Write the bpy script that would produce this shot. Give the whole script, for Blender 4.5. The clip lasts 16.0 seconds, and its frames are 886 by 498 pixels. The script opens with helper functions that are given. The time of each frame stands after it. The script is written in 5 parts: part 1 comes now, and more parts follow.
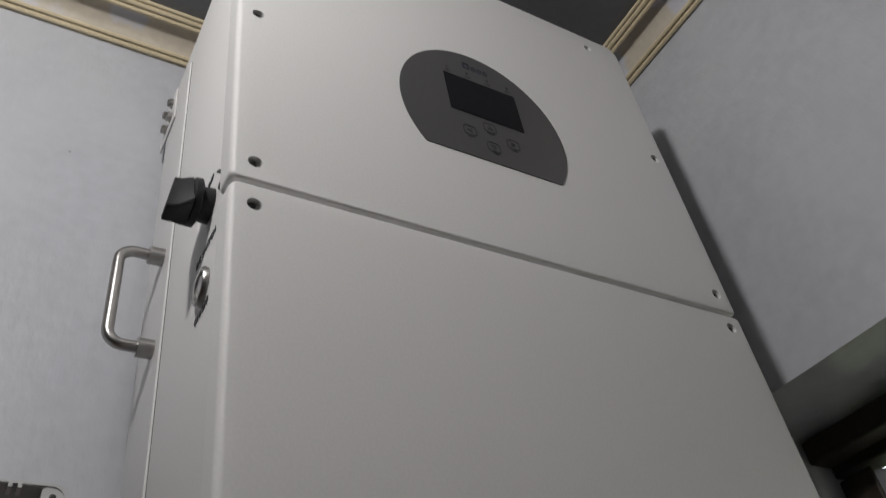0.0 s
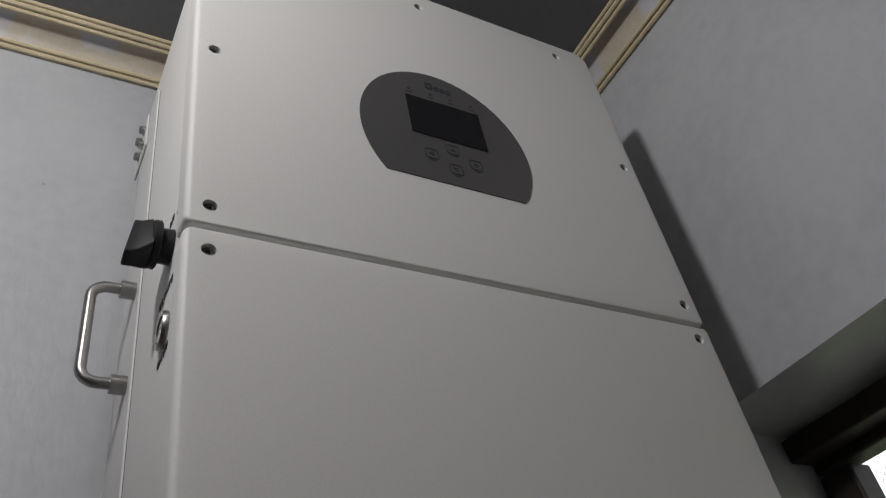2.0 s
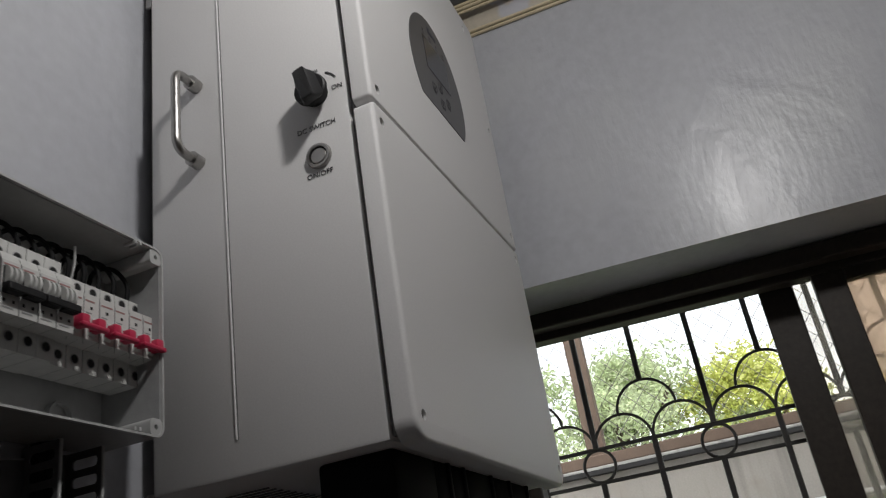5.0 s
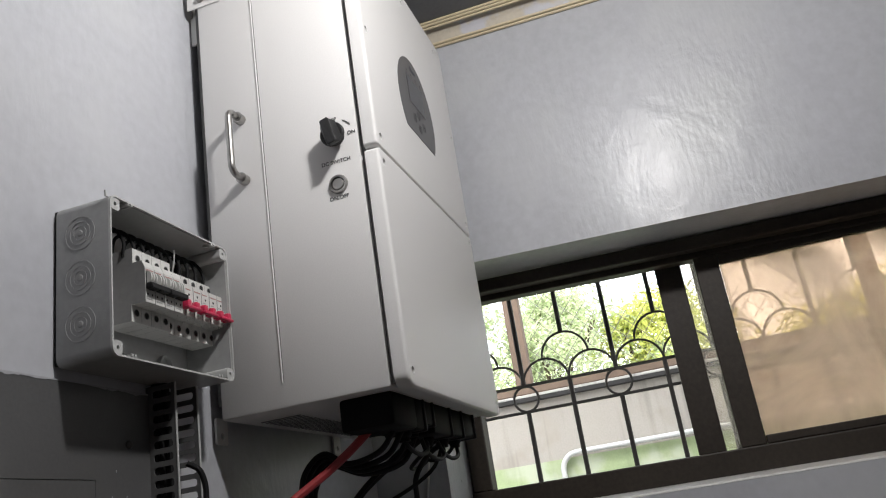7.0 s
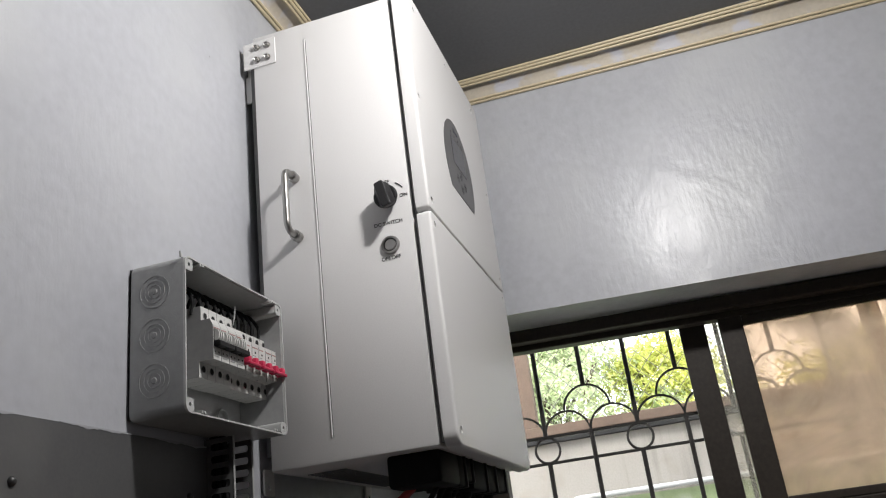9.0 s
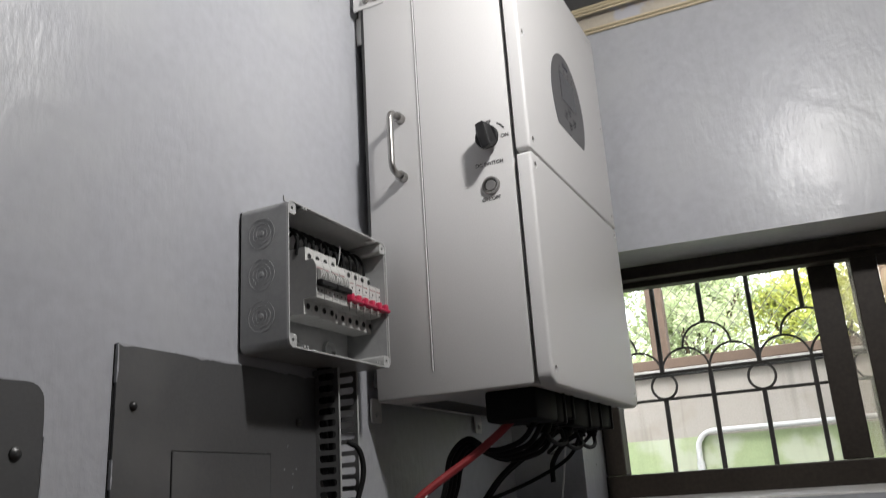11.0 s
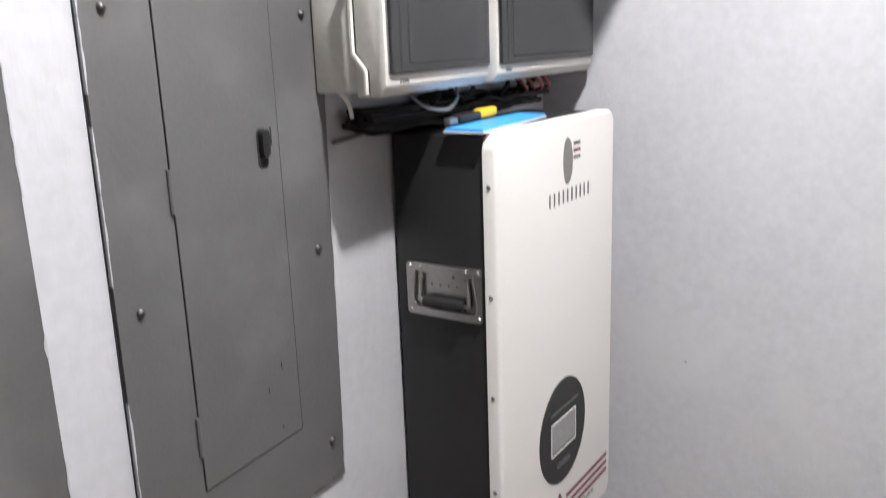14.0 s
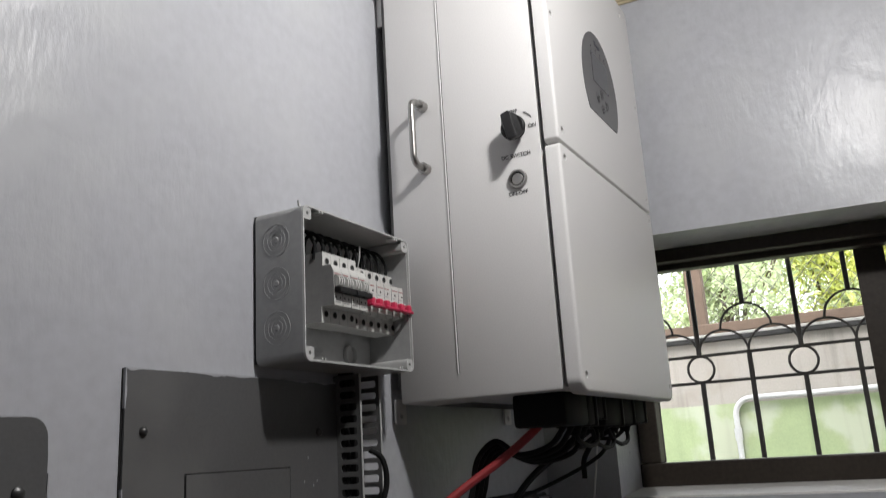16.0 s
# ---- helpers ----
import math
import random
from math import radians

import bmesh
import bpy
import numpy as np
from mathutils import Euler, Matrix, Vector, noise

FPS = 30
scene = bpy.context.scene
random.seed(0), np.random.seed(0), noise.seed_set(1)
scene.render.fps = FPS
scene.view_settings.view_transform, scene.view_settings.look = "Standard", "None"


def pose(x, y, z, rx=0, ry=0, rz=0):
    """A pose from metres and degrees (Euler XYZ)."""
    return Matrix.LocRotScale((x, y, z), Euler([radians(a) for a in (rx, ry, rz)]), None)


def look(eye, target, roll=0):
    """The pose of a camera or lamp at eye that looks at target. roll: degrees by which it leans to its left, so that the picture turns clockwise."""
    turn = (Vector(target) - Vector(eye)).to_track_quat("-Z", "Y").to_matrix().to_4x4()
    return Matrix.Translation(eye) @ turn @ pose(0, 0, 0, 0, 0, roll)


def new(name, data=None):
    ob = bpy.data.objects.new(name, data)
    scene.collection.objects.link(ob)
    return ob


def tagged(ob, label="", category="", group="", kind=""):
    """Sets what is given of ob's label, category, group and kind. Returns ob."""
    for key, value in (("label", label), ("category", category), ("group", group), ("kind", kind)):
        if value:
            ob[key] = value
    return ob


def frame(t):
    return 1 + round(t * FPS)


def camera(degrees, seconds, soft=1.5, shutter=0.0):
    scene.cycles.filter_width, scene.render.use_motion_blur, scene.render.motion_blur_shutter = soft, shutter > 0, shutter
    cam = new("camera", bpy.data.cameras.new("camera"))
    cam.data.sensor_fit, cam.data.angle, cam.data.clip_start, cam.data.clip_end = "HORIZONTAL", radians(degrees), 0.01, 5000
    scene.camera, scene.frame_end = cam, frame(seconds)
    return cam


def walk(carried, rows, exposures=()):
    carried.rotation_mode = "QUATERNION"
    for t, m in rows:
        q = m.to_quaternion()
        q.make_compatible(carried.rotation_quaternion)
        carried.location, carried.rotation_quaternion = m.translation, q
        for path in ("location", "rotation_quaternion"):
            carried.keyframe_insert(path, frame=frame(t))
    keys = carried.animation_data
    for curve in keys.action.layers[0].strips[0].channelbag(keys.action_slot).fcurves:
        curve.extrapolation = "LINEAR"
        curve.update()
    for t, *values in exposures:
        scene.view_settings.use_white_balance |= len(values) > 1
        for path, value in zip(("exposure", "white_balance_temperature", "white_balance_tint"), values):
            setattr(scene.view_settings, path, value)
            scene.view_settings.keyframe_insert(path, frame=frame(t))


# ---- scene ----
cam = camera(56.5, 16.0, soft=1.05, shutter=0.2)
EXPOSURES = [(0, -0.75), (0.5, -0.45), (1, -0.2), (1.5, -0.55), (2, -0.95), (2.5, -1.15), (3, -1.15), (3.5, -1.2), (4, -1.58), (4.5, -1.45), (4.7, -1.25), (6.8, -0.05), (8, 0.0), (10.5, -0.1), (11, -0.15), (11.5, 0.2), (12, 0.75), (12.5, 1.45), (13, 2.36), (13.5, 2.62), (14, 2.75), (14.5, 2.08), (15, 0.9), (15.5, 0.4), (16, -0.05)]
PATH = [
    (0, (-0.105, -0.661, 1.622), (0.781, 0.562, 2.934), -10.3),
    (0.5, (-0.115, -0.698, 1.655), (0.716, 0.49, 3.032), -11.3),
    (1, (-0.109, -0.709, 1.659), (0.729, 0.469, 3.041), -12.5),
    (1.5, (-0.095, -0.72, 1.653), (0.771, 0.486, 2.992), -12.9),
    (2, (-0.085, -0.702, 1.637), (0.796, 0.55, 2.924), -12.1),
    (2.5, (-0.095, -0.694, 1.607), (0.801, 0.597, 2.844), -10.3),
    (3, (-0.123, -0.64, 1.613), (0.886, 0.617, 2.797), -9.8),
    (3.5, (-0.172, -0.559, 1.604), (1.07, 0.553, 2.709), -10.0),
    (4, (-0.212, -0.523, 1.59), (1.265, 0.394, 2.578), -10.2),
    (4.5, (-0.385, -0.575, 1.543), (1.236, 0.16, 2.455), -10.0),
    (4.7, (-0.484, -0.555, 1.546), (1.188, 0.095, 2.43), -9.8),
    (6.8, (-0.975, -0.635, 1.496), (0.836, -0.113, 2.165), -7.6),
    (7, (-0.974, -0.632, 1.507), (0.853, -0.138, 2.154), -9.0),
    (7.5, (-0.963, -0.581, 1.529), (0.868, -0.121, 2.191), -9.3),
    (8, (-1.011, -0.563, 1.541), (0.816, -0.128, 2.23), -8.4),
    (8.2, (-1.02, -0.562, 1.531), (0.804, -0.136, 2.233), -8.2),
    (10.3, (-1.068, -0.629, 1.555), (0.679, 0.019, 2.282), -5.7),
    (10.5, (-1.064, -0.63, 1.554), (0.673, 0.057, 2.267), -5.4),
    (11, (-1.043, -0.647, 1.55), (0.685, 0.174, 2.132), -3.7),
    (11.3, (-1.004, -0.632, 1.494), (0.762, 0.227, 1.875), -2.4),
    (11.5, (-0.981, -0.625, 1.455), (0.799, 0.256, 1.686), -1.6),
    (12, (-0.949, -0.601, 1.381), (0.842, 0.277, 1.225), -0.5),
    (12.5, (-0.927, -0.544, 1.251), (0.853, 0.226, 0.764), -0.7),
    (13, (-0.922, -0.535, 1.189), (0.78, 0.219, 0.457), -1.1),
    (13.5, (-0.926, -0.541, 1.196), (0.744, 0.277, 0.458), -2.3),
    (14, (-0.943, -0.618, 1.336), (0.752, 0.326, 0.851), -2.1),
    (14.5, (-0.956, -0.601, 1.448), (0.793, 0.348, 1.247), -2.1),
    (15, (-0.984, -0.611, 1.522), (0.765, 0.357, 1.594), -2.9),
    (15.5, (-0.988, -0.636, 1.578), (0.742, 0.327, 1.856), -3.2),
    (16, (-1.005, -0.649, 1.621), (0.707, 0.266, 2.103), -3.5),
]
walk(cam, [(t, look(eye, target, roll)) for t, eye, target, roll in PATH],
     exposures=EXPOSURES)

# ---- world and lights ----
XB = 0.593          # face of the window wall
ZC = 2.567          # ceiling
world = bpy.data.worlds.new("World")
scene.world = world
world.use_nodes = True
wn = world.node_tree.nodes
sky = wn.new("ShaderNodeTexSky")
sky.sky_type, sky.sun_disc = "NISHITA", False
sky.sun_elevation, sky.sun_rotation = radians(52), radians(250)
sky.dust_density = 4.0
haze = wn.new("ShaderNodeHueSaturation")
haze.inputs["Saturation"].default_value = 0.2
world.node_tree.links.new(sky.outputs[0], haze.inputs["Color"])
world.node_tree.links.new(haze.outputs[0], wn["Background"].inputs[0])
wn["Background"].inputs[1].default_value = 0.95

sun_data = bpy.data.lights.new("sun", "SUN")
sun_data.energy, sun_data.angle, sun_data.color = 0.9, radians(20), (1.0, 0.95, 0.88)
sun = new("sun", sun_data)
sun.matrix_world = look((-3.0, 1.1, 6.0), (1.0, 0.0, 1.0))

bulb_data = bpy.data.lights.new("ceiling_bulb", "POINT")
bulb_data.energy, bulb_data.shadow_soft_size, bulb_data.color = 26.5, 0.035, (1.0, 0.976, 0.955)
bulb = new("ceiling_bulb", bulb_data)
bulb.location = (-0.375, -0.705, 2.475)


# ---- materials ----
def material(name, color, rough=0.5, metal=0.0, var=0.12, scale=8.0, bump=0.0, bump_scale=200.0,
             fine=0.05, fine_scale=120.0, spec=0.5, second=None, second_at=0.55, second_scale=3.0, rough_var=0.08, coat=0.0, per_object=0.0, second_soft=0.12):
    m = bpy.data.materials.new(name)
    m.use_nodes = True
    nt = m.node_tree
    n, l = nt.nodes, nt.links
    b = n["Principled BSDF"]
    b.inputs["Metallic"].default_value = metal
    b.inputs["Specular IOR Level"].default_value = spec
    b.inputs["Coat Weight"].default_value = coat
    tc = n.new("ShaderNodeTexCoord")

    def noise_tex(s, detail=4.0):
        t = n.new("ShaderNodeTexNoise")
        t.inputs["Scale"].default_value, t.inputs["Detail"].default_value = s, detail
        l.new(tc.outputs["Object"], t.inputs["Vector"])
        return t

    big, small = noise_tex(scale), noise_tex(fine_scale, 2.0)
    mixa = n.new("ShaderNodeMix")
    mixa.data_type = "RGBA"
    c = Vector(color)
    mixa.inputs[6].default_value = (*(c * (1 - var)), 1)
    mixa.inputs[7].default_value = (*(c * (1 + var)), 1)
    l.new(big.outputs[0], mixa.inputs[0])
    mixb = n.new("ShaderNodeMix")
    mixb.data_type, mixb.blend_type = "RGBA", "MULTIPLY"
    ramp = n.new("ShaderNodeMapRange")
    ramp.inputs[1].default_value, ramp.inputs[2].default_value = 0.3, 0.7
    ramp.inputs[3].default_value, ramp.inputs[4].default_value = 1 - fine, 1 + fine
    l.new(small.outputs[0], ramp.inputs[0])
    mixb.inputs[0].default_value = 1.0
    l.new(mixa.outputs[2], mixb.inputs[6])
    l.new(ramp.outputs[0], mixb.inputs[7])
    out = mixb.outputs[2]
    if second:
        patch = noise_tex(second_scale, 6.0)
        mr = n.new("ShaderNodeMapRange")
        mr.interpolation_type = "SMOOTHSTEP"
        mr.inputs[1].default_value, mr.inputs[2].default_value = second_at, second_at + second_soft
        l.new(patch.outputs[0], mr.inputs[0])
        mixc = n.new("ShaderNodeMix")
        mixc.data_type = "RGBA"
        mixc.inputs[7].default_value = (*second, 1)
        l.new(mr.outputs[0], mixc.inputs[0])
        l.new(out, mixc.inputs[6])
        out = mixc.outputs[2]
    if per_object:
        info = n.new("ShaderNodeObjectInfo")
        pr = n.new("ShaderNodeMapRange")
        pr.inputs[3].default_value, pr.inputs[4].default_value = 1 - per_object, 1 + per_object
        l.new(info.outputs["Random"], pr.inputs[0])
        mixd = n.new("ShaderNodeMix")
        mixd.data_type, mixd.blend_type = "RGBA", "MULTIPLY"
        mixd.inputs[0].default_value = 1.0
        l.new(out, mixd.inputs[6])
        l.new(pr.outputs[0], mixd.inputs[7])
        out = mixd.outputs[2]
    l.new(out, b.inputs["Base Color"])
    rr = n.new("ShaderNodeMapRange")
    rr.inputs[3].default_value, rr.inputs[4].default_value = max(0.02, rough - rough_var), min(1, rough + rough_var)
    l.new(big.outputs[0], rr.inputs[0])
    l.new(rr.outputs[0], b.inputs["Roughness"])
    if bump:
        bt = noise_tex(bump_scale, 3.0)
        bn = n.new("ShaderNodeBump")
        bn.inputs["Strength"].default_value, bn.inputs["Distance"].default_value = bump, 0.002
        l.new(bt.outputs[0], bn.inputs["Height"])
        l.new(bn.outputs[0], b.inputs["Normal"])
    return m


def wall_paint(name, color):
    """Glossy brushed wall paint with trowel waves, brush marks and pinholes."""
    m = material(name, color, rough=0.37, var=0.12, scale=2.8, fine=0.05, fine_scale=60, rough_var=0.12, second=tuple(c * k for c, k in zip(color, (1.10, 1.10, 1.07))), second_at=0.42, second_scale=4.5, second_soft=0.3)
    n, l = m.node_tree.nodes, m.node_tree.links
    tc = n.new("ShaderNodeTexCoord")
    mp = n.new("ShaderNodeMapping")
    mp.inputs["Scale"].default_value = (1, 1, 0.35)
    l.new(tc.outputs["Object"], mp.inputs["Vector"])
    waves = n.new("ShaderNodeTexNoise")
    waves.inputs["Scale"].default_value, waves.inputs["Detail"].default_value, waves.inputs["Distortion"].default_value = 11, 9, 0.6
    brush = n.new("ShaderNodeTexNoise")
    brush.inputs["Scale"].default_value, brush.inputs["Detail"].default_value = 105, 4
    l.new(tc.outputs["Object"], waves.inputs["Vector"])
    l.new(mp.outputs[0], brush.inputs["Vector"])
    b1, b2 = n.new("ShaderNodeBump"), n.new("ShaderNodeBump")
    b1.inputs["Strength"].default_value, b1.inputs["Distance"].default_value = 0.30, 0.010
    b2.inputs["Strength"].default_value, b2.inputs["Distance"].default_value = 0.60, 0.0017
    area = n.new("ShaderNodeTexNoise")
    area.inputs["Scale"].default_value, area.inputs["Detail"].default_value = 2.2, 3
    l.new(tc.outputs["Object"], area.inputs["Vector"])
    worked = n.new("ShaderNodeMapRange")
    worked.interpolation_type = "SMOOTHSTEP"
    worked.inputs[1].default_value, worked.inputs[2].default_value = 0.36, 0.62
    worked.inputs[3].default_value = 0.22
    l.new(area.outputs[0], worked.inputs[0])
    tall = n.new("ShaderNodeMath")
    tall.operation = "MULTIPLY"
    level = n.new("ShaderNodeMath")
    level.operation = "SUBTRACT"
    level.inputs[1].default_value = 0.5
    l.new(waves.outputs[0], level.inputs[0])
    l.new(level.outputs[0], tall.inputs[0])
    l.new(worked.outputs[0], tall.inputs[1])
    l.new(tall.outputs[0], b1.inputs["Height"])
    pits = n.new("ShaderNodeMath")
    pits.operation = "MULTIPLY"
    level2 = n.new("ShaderNodeMath")
    level2.operation = "SUBTRACT"
    level2.inputs[1].default_value = 0.5
    l.new(brush.outputs[0], level2.inputs[0])
    l.new(level2.outputs[0], pits.inputs[0])
    l.new(worked.outputs[0], pits.inputs[1])
    l.new(pits.outputs[0], b2.inputs["Height"])
    l.new(b1.outputs[0], b2.inputs["Normal"])
    spots = n.new("ShaderNodeTexVoronoi")
    spots.inputs["Scale"].default_value = 7.0
    l.new(tc.outputs["Object"], spots.inputs["Vector"])
    dot = n.new("ShaderNodeMapRange")
    dot.inputs[1].default_value, dot.inputs[2].default_value = 0.016, 0.022
    dot.inputs[3].default_value, dot.inputs[4].default_value = 0.55, 1.0
    l.new(spots.outputs["Distance"], dot.inputs[0])
    mul = n.new("ShaderNodeMix")
    mul.data_type, mul.blend_type = "RGBA", "MULTIPLY"
    mul.inputs[0].default_value = 1.0
    pb = n["Principled BSDF"]
    l.new(pb.inputs["Base Color"].links[0].from_socket, mul.inputs[6])
    l.new(dot.outputs[0], mul.inputs[7])
    l.new(mul.outputs[2], pb.inputs["Base Color"])
    l.new(b2.outputs[0], pb.inputs["Normal"])
    # roller passes run down the wall and change the gloss
    run, gloss, range_ = n.new("ShaderNodeMapping"), n.new("ShaderNodeTexNoise"), n.new("ShaderNodeMapRange")
    run.inputs["Scale"].default_value = (1, 1, 0.12)
    gloss.inputs["Scale"].default_value, gloss.inputs["Detail"].default_value = 9, 6
    range_.inputs[1].default_value, range_.inputs[2].default_value = 0.3, 0.7
    range_.inputs[3].default_value, range_.inputs[4].default_value = 0.28, 0.43
    l.new(tc.outputs["Object"], run.inputs["Vector"])
    l.new(run.outputs[0], gloss.inputs["Vector"])
    l.new(gloss.outputs[0], range_.inputs[0])
    l.new(range_.outputs[0], pb.inputs["Roughness"])
    return m


def streaked(m, dark):
    """Rain streaks that run down a rendered wall."""
    n, l = m.node_tree.nodes, m.node_tree.links
    tc, mp, no = n.new("ShaderNodeTexCoord"), n.new("ShaderNodeMapping"), n.new("ShaderNodeTexNoise")
    mp.inputs["Scale"].default_value = (1, 7.0, 0.45)
    no.inputs["Scale"].default_value, no.inputs["Detail"].default_value = 1.6, 6
    l.new(tc.outputs["Object"], mp.inputs["Vector"])
    l.new(mp.outputs[0], no.inputs["Vector"])
    mr = n.new("ShaderNodeMapRange")
    mr.inputs[1].default_value, mr.inputs[2].default_value = 0.50, 0.72
    mr.inputs[3].default_value, mr.inputs[4].default_value = 1.0, dark
    l.new(no.outputs[0], mr.inputs[0])
    mul = n.new("ShaderNodeMix")
    mul.data_type, mul.blend_type = "RGBA", "MULTIPLY"
    mul.inputs[0].default_value = 1.0
    p = n["Principled BSDF"]
    l.new(p.inputs["Base Color"].links[0].from_socket, mul.inputs[6])
    l.new(mr.outputs[0], mul.inputs[7])
    l.new(mul.outputs[2], p.inputs["Base Color"])
    return m


M_WALL = wall_paint("wall_paint", (0.464, 0.474, 0.506))
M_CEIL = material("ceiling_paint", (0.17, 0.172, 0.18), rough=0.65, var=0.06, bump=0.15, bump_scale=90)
M_CREAM = material("cornice_cream", (0.62, 0.53, 0.36), rough=0.45, var=0.14, scale=18, bump=0.3, bump_scale=120)
M_COVE = material("cornice_cove", (0.50, 0.45, 0.37), rough=0.5, var=0.15, scale=14, second=(0.50, 0.50, 0.54), second_at=0.50, second_scale=16, bump=0.3, bump_scale=80)
M_POWDER = material("powder_coat_white", (0.71, 0.703, 0.697), rough=0.54, var=0.02, scale=3, fine=0.025, fine_scale=500, bump=0.10, bump_scale=900, rough_var=0.04)
M_POWDER_DARK = material("inverter_gap", (0.15, 0.15, 0.15), rough=0.7)
M_FACE = material("display_film", (0.088, 0.086, 0.088), rough=0.4, var=0.03, fine=0.02, rough_var=0.04)
M_LCD = material("lcd_glass", (0.013, 0.012, 0.015), rough=0.18, var=0.03)
M_LCD2 = material("battery_lcd", (0.26, 0.26, 0.27), rough=0.2, var=0.03)
M_INK = material("print_grey", (0.055, 0.055, 0.06), rough=0.5)
M_BLUEINK = material("print_blue", (0.032, 0.034, 0.050), rough=0.5)
M_BLACK = material("black_plastic", (0.012, 0.012, 0.013), rough=0.5, spec=0.35, var=0.15, fine=0.1, bump=0.1, bump_scale=400)
M_CABLE = material("black_cable", (0.013, 0.013, 0.0135), rough=0.6, spec=0.16, var=0.25, scale=30)
M_BLOCK = material("gland_cover_black", (0.010, 0.010, 0.010), rough=0.65, spec=0.12, var=0.2)
M_STEEL = material("brushed_steel", (0.38, 0.37, 0.355), rough=0.32, metal=1.0, var=0.08, scale=40)
M_BOLT = material("dark_bolt", (0.10, 0.10, 0.10), rough=0.4, metal=0.8)
M_SCREW = material("plated_screw", (0.17, 0.167, 0.16), rough=0.5, metal=0.9, var=0.1)
M_PANEL = material("panel_grey_paint", (0.097, 0.098, 0.099), rough=0.38, var=0.22, scale=5, second=(0.138, 0.139, 0.138), second_at=0.47, second_scale=6, second_soft=0.28, fine=0.05, fine_scale=240, rough_var=0.14, bump=0.2, bump_scale=60)
M_GAP = material("gap_dark", (0.012, 0.012, 0.012), rough=0.8)
M_SMEAR = material("paint_smear", (0.40, 0.405, 0.43), rough=0.5, bump=0.4, bump_scale=90)
M_BOX = material("enclosure_grey", (0.33, 0.335, 0.335), rough=0.38, var=0.04, bump=0.08, bump_scale=500)
M_BOXIN = material("enclosure_rim", (0.48, 0.485, 0.48), rough=0.4, var=0.04)
M_CNC = material("enclosure_light_grey", (0.56, 0.55, 0.52), rough=0.35, var=0.03, bump=0.05, bump_scale=500)
M_WHITEPL = material("breaker_white", (0.62, 0.62, 0.60), rough=0.4, var=0.05)
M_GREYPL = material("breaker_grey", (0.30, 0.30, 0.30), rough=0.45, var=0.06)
M_RED = material("red_toggle", (0.56, 0.03, 0.085), rough=0.35, var=0.1)
M_REDCABLE = material("red_cable", (0.35, 0.040, 0.045), rough=0.45, var=0.14, scale=20, fine=0.08)
M_YELLOW = material("warning_yellow", (0.75, 0.47, 0.02), rough=0.45, var=0.04)
M_BLUE = material("blue_plastic", (0.05, 0.31, 0.74), rough=0.38, var=0.06)
M_BATWHITE = material("battery_white", (0.71, 0.702, 0.685), rough=0.38, var=0.012, scale=3, fine=0.006, rough_var=0.03, bump=0.02, bump_scale=900)
M_LEAFMARK = material("print_leaf_grey", (0.19, 0.185, 0.18), rough=0.45, var=0.2)
M_RUST = material("rust", (0.075, 0.048, 0.035), rough=0.9, var=0.4, scale=40)
M_CEMENT = material("cement_fillet", (0.30, 0.30, 0.295), rough=0.9, var=0.3, scale=25, second=(0.14, 0.12, 0.10), second_at=0.5, second_scale=18, bump=0.6, bump_scale=60)
M_PRINT = material("print_brown", (0.36, 0.20, 0.19), rough=0.5)
M_BATBLACK = material("battery_black", (0.010, 0.010, 0.011), rough=0.5, var=0.15, fine=0.12, bump=0.2, bump_scale=700)
M_STRIPE = material("print_maroon", (0.16, 0.03, 0.045), rough=0.45)
M_SILL = material("sill_daylit", (0.62, 0.61, 0.59), rough=0.5, var=0.12, scale=12, bump=0.4, bump_scale=60)
M_WOOD = material("window_brown", (0.034, 0.027, 0.021), rough=0.5, spec=0.3, var=0.3, scale=9, fine=0.15, bump=0.25, bump_scale=70)
M_IRON = material("grille_iron", (0.030, 0.027, 0.025), rough=0.6, var=0.3, scale=40, bump=0.4, bump_scale=150)
M_TRUNK = material("trunking_grey", (0.125, 0.127, 0.127), rough=0.5, var=0.08)
M_STOOL = material("stool_ivory", (0.42, 0.385, 0.295), rough=0.42, var=0.05, fine=0.04)
M_FLOORP = material("floor_plank", (0.235, 0.165, 0.118), rough=0.55, var=0.28, scale=14, second=(0.30, 0.27, 0.24), second_at=0.56, second_scale=11, second_soft=0.2, per_object=0.18, bump=0.2, bump_scale=80)
M_FLOORJ = material("floor_joint", (0.10, 0.08, 0.065), rough=0.85)
M_EXTCREAM = streaked(material("boundary_cream", (0.275, 0.258, 0.235), rough=0.85, var=0.12, scale=3, second=(0.25, 0.23, 0.205), second_at=0.55, second_scale=3.5, bump=0.4, bump_scale=30), 0.62)
M_EXTGREEN = streaked(material("boundary_green", (0.245, 0.305, 0.165), rough=0.8, var=0.16, scale=4, second=(0.33, 0.36, 0.27), second_at=0.52, second_scale=3.2, bump=0.4, bump_scale=30), 0.78)
M_SUNSTRIP = material("sunlit_strip_pale", (0.32, 0.315, 0.30), rough=0.9, var=0.2, scale=10, second=(0.16, 0.155, 0.15), second_at=0.55, second_scale=8, bump=0.4, bump_scale=30)
M_EXTWOOD = material("weathered_wood", (0.115, 0.080, 0.058), rough=0.8, var=0.3, scale=12, bump=0.4, bump_scale=60)
M_PIPE = material("pvc_pipe", (0.40, 0.41, 0.41), rough=0.45, var=0.08)
M_WIRE = material("fence_wire", (0.22, 0.21, 0.20), rough=0.6, metal=0.5)
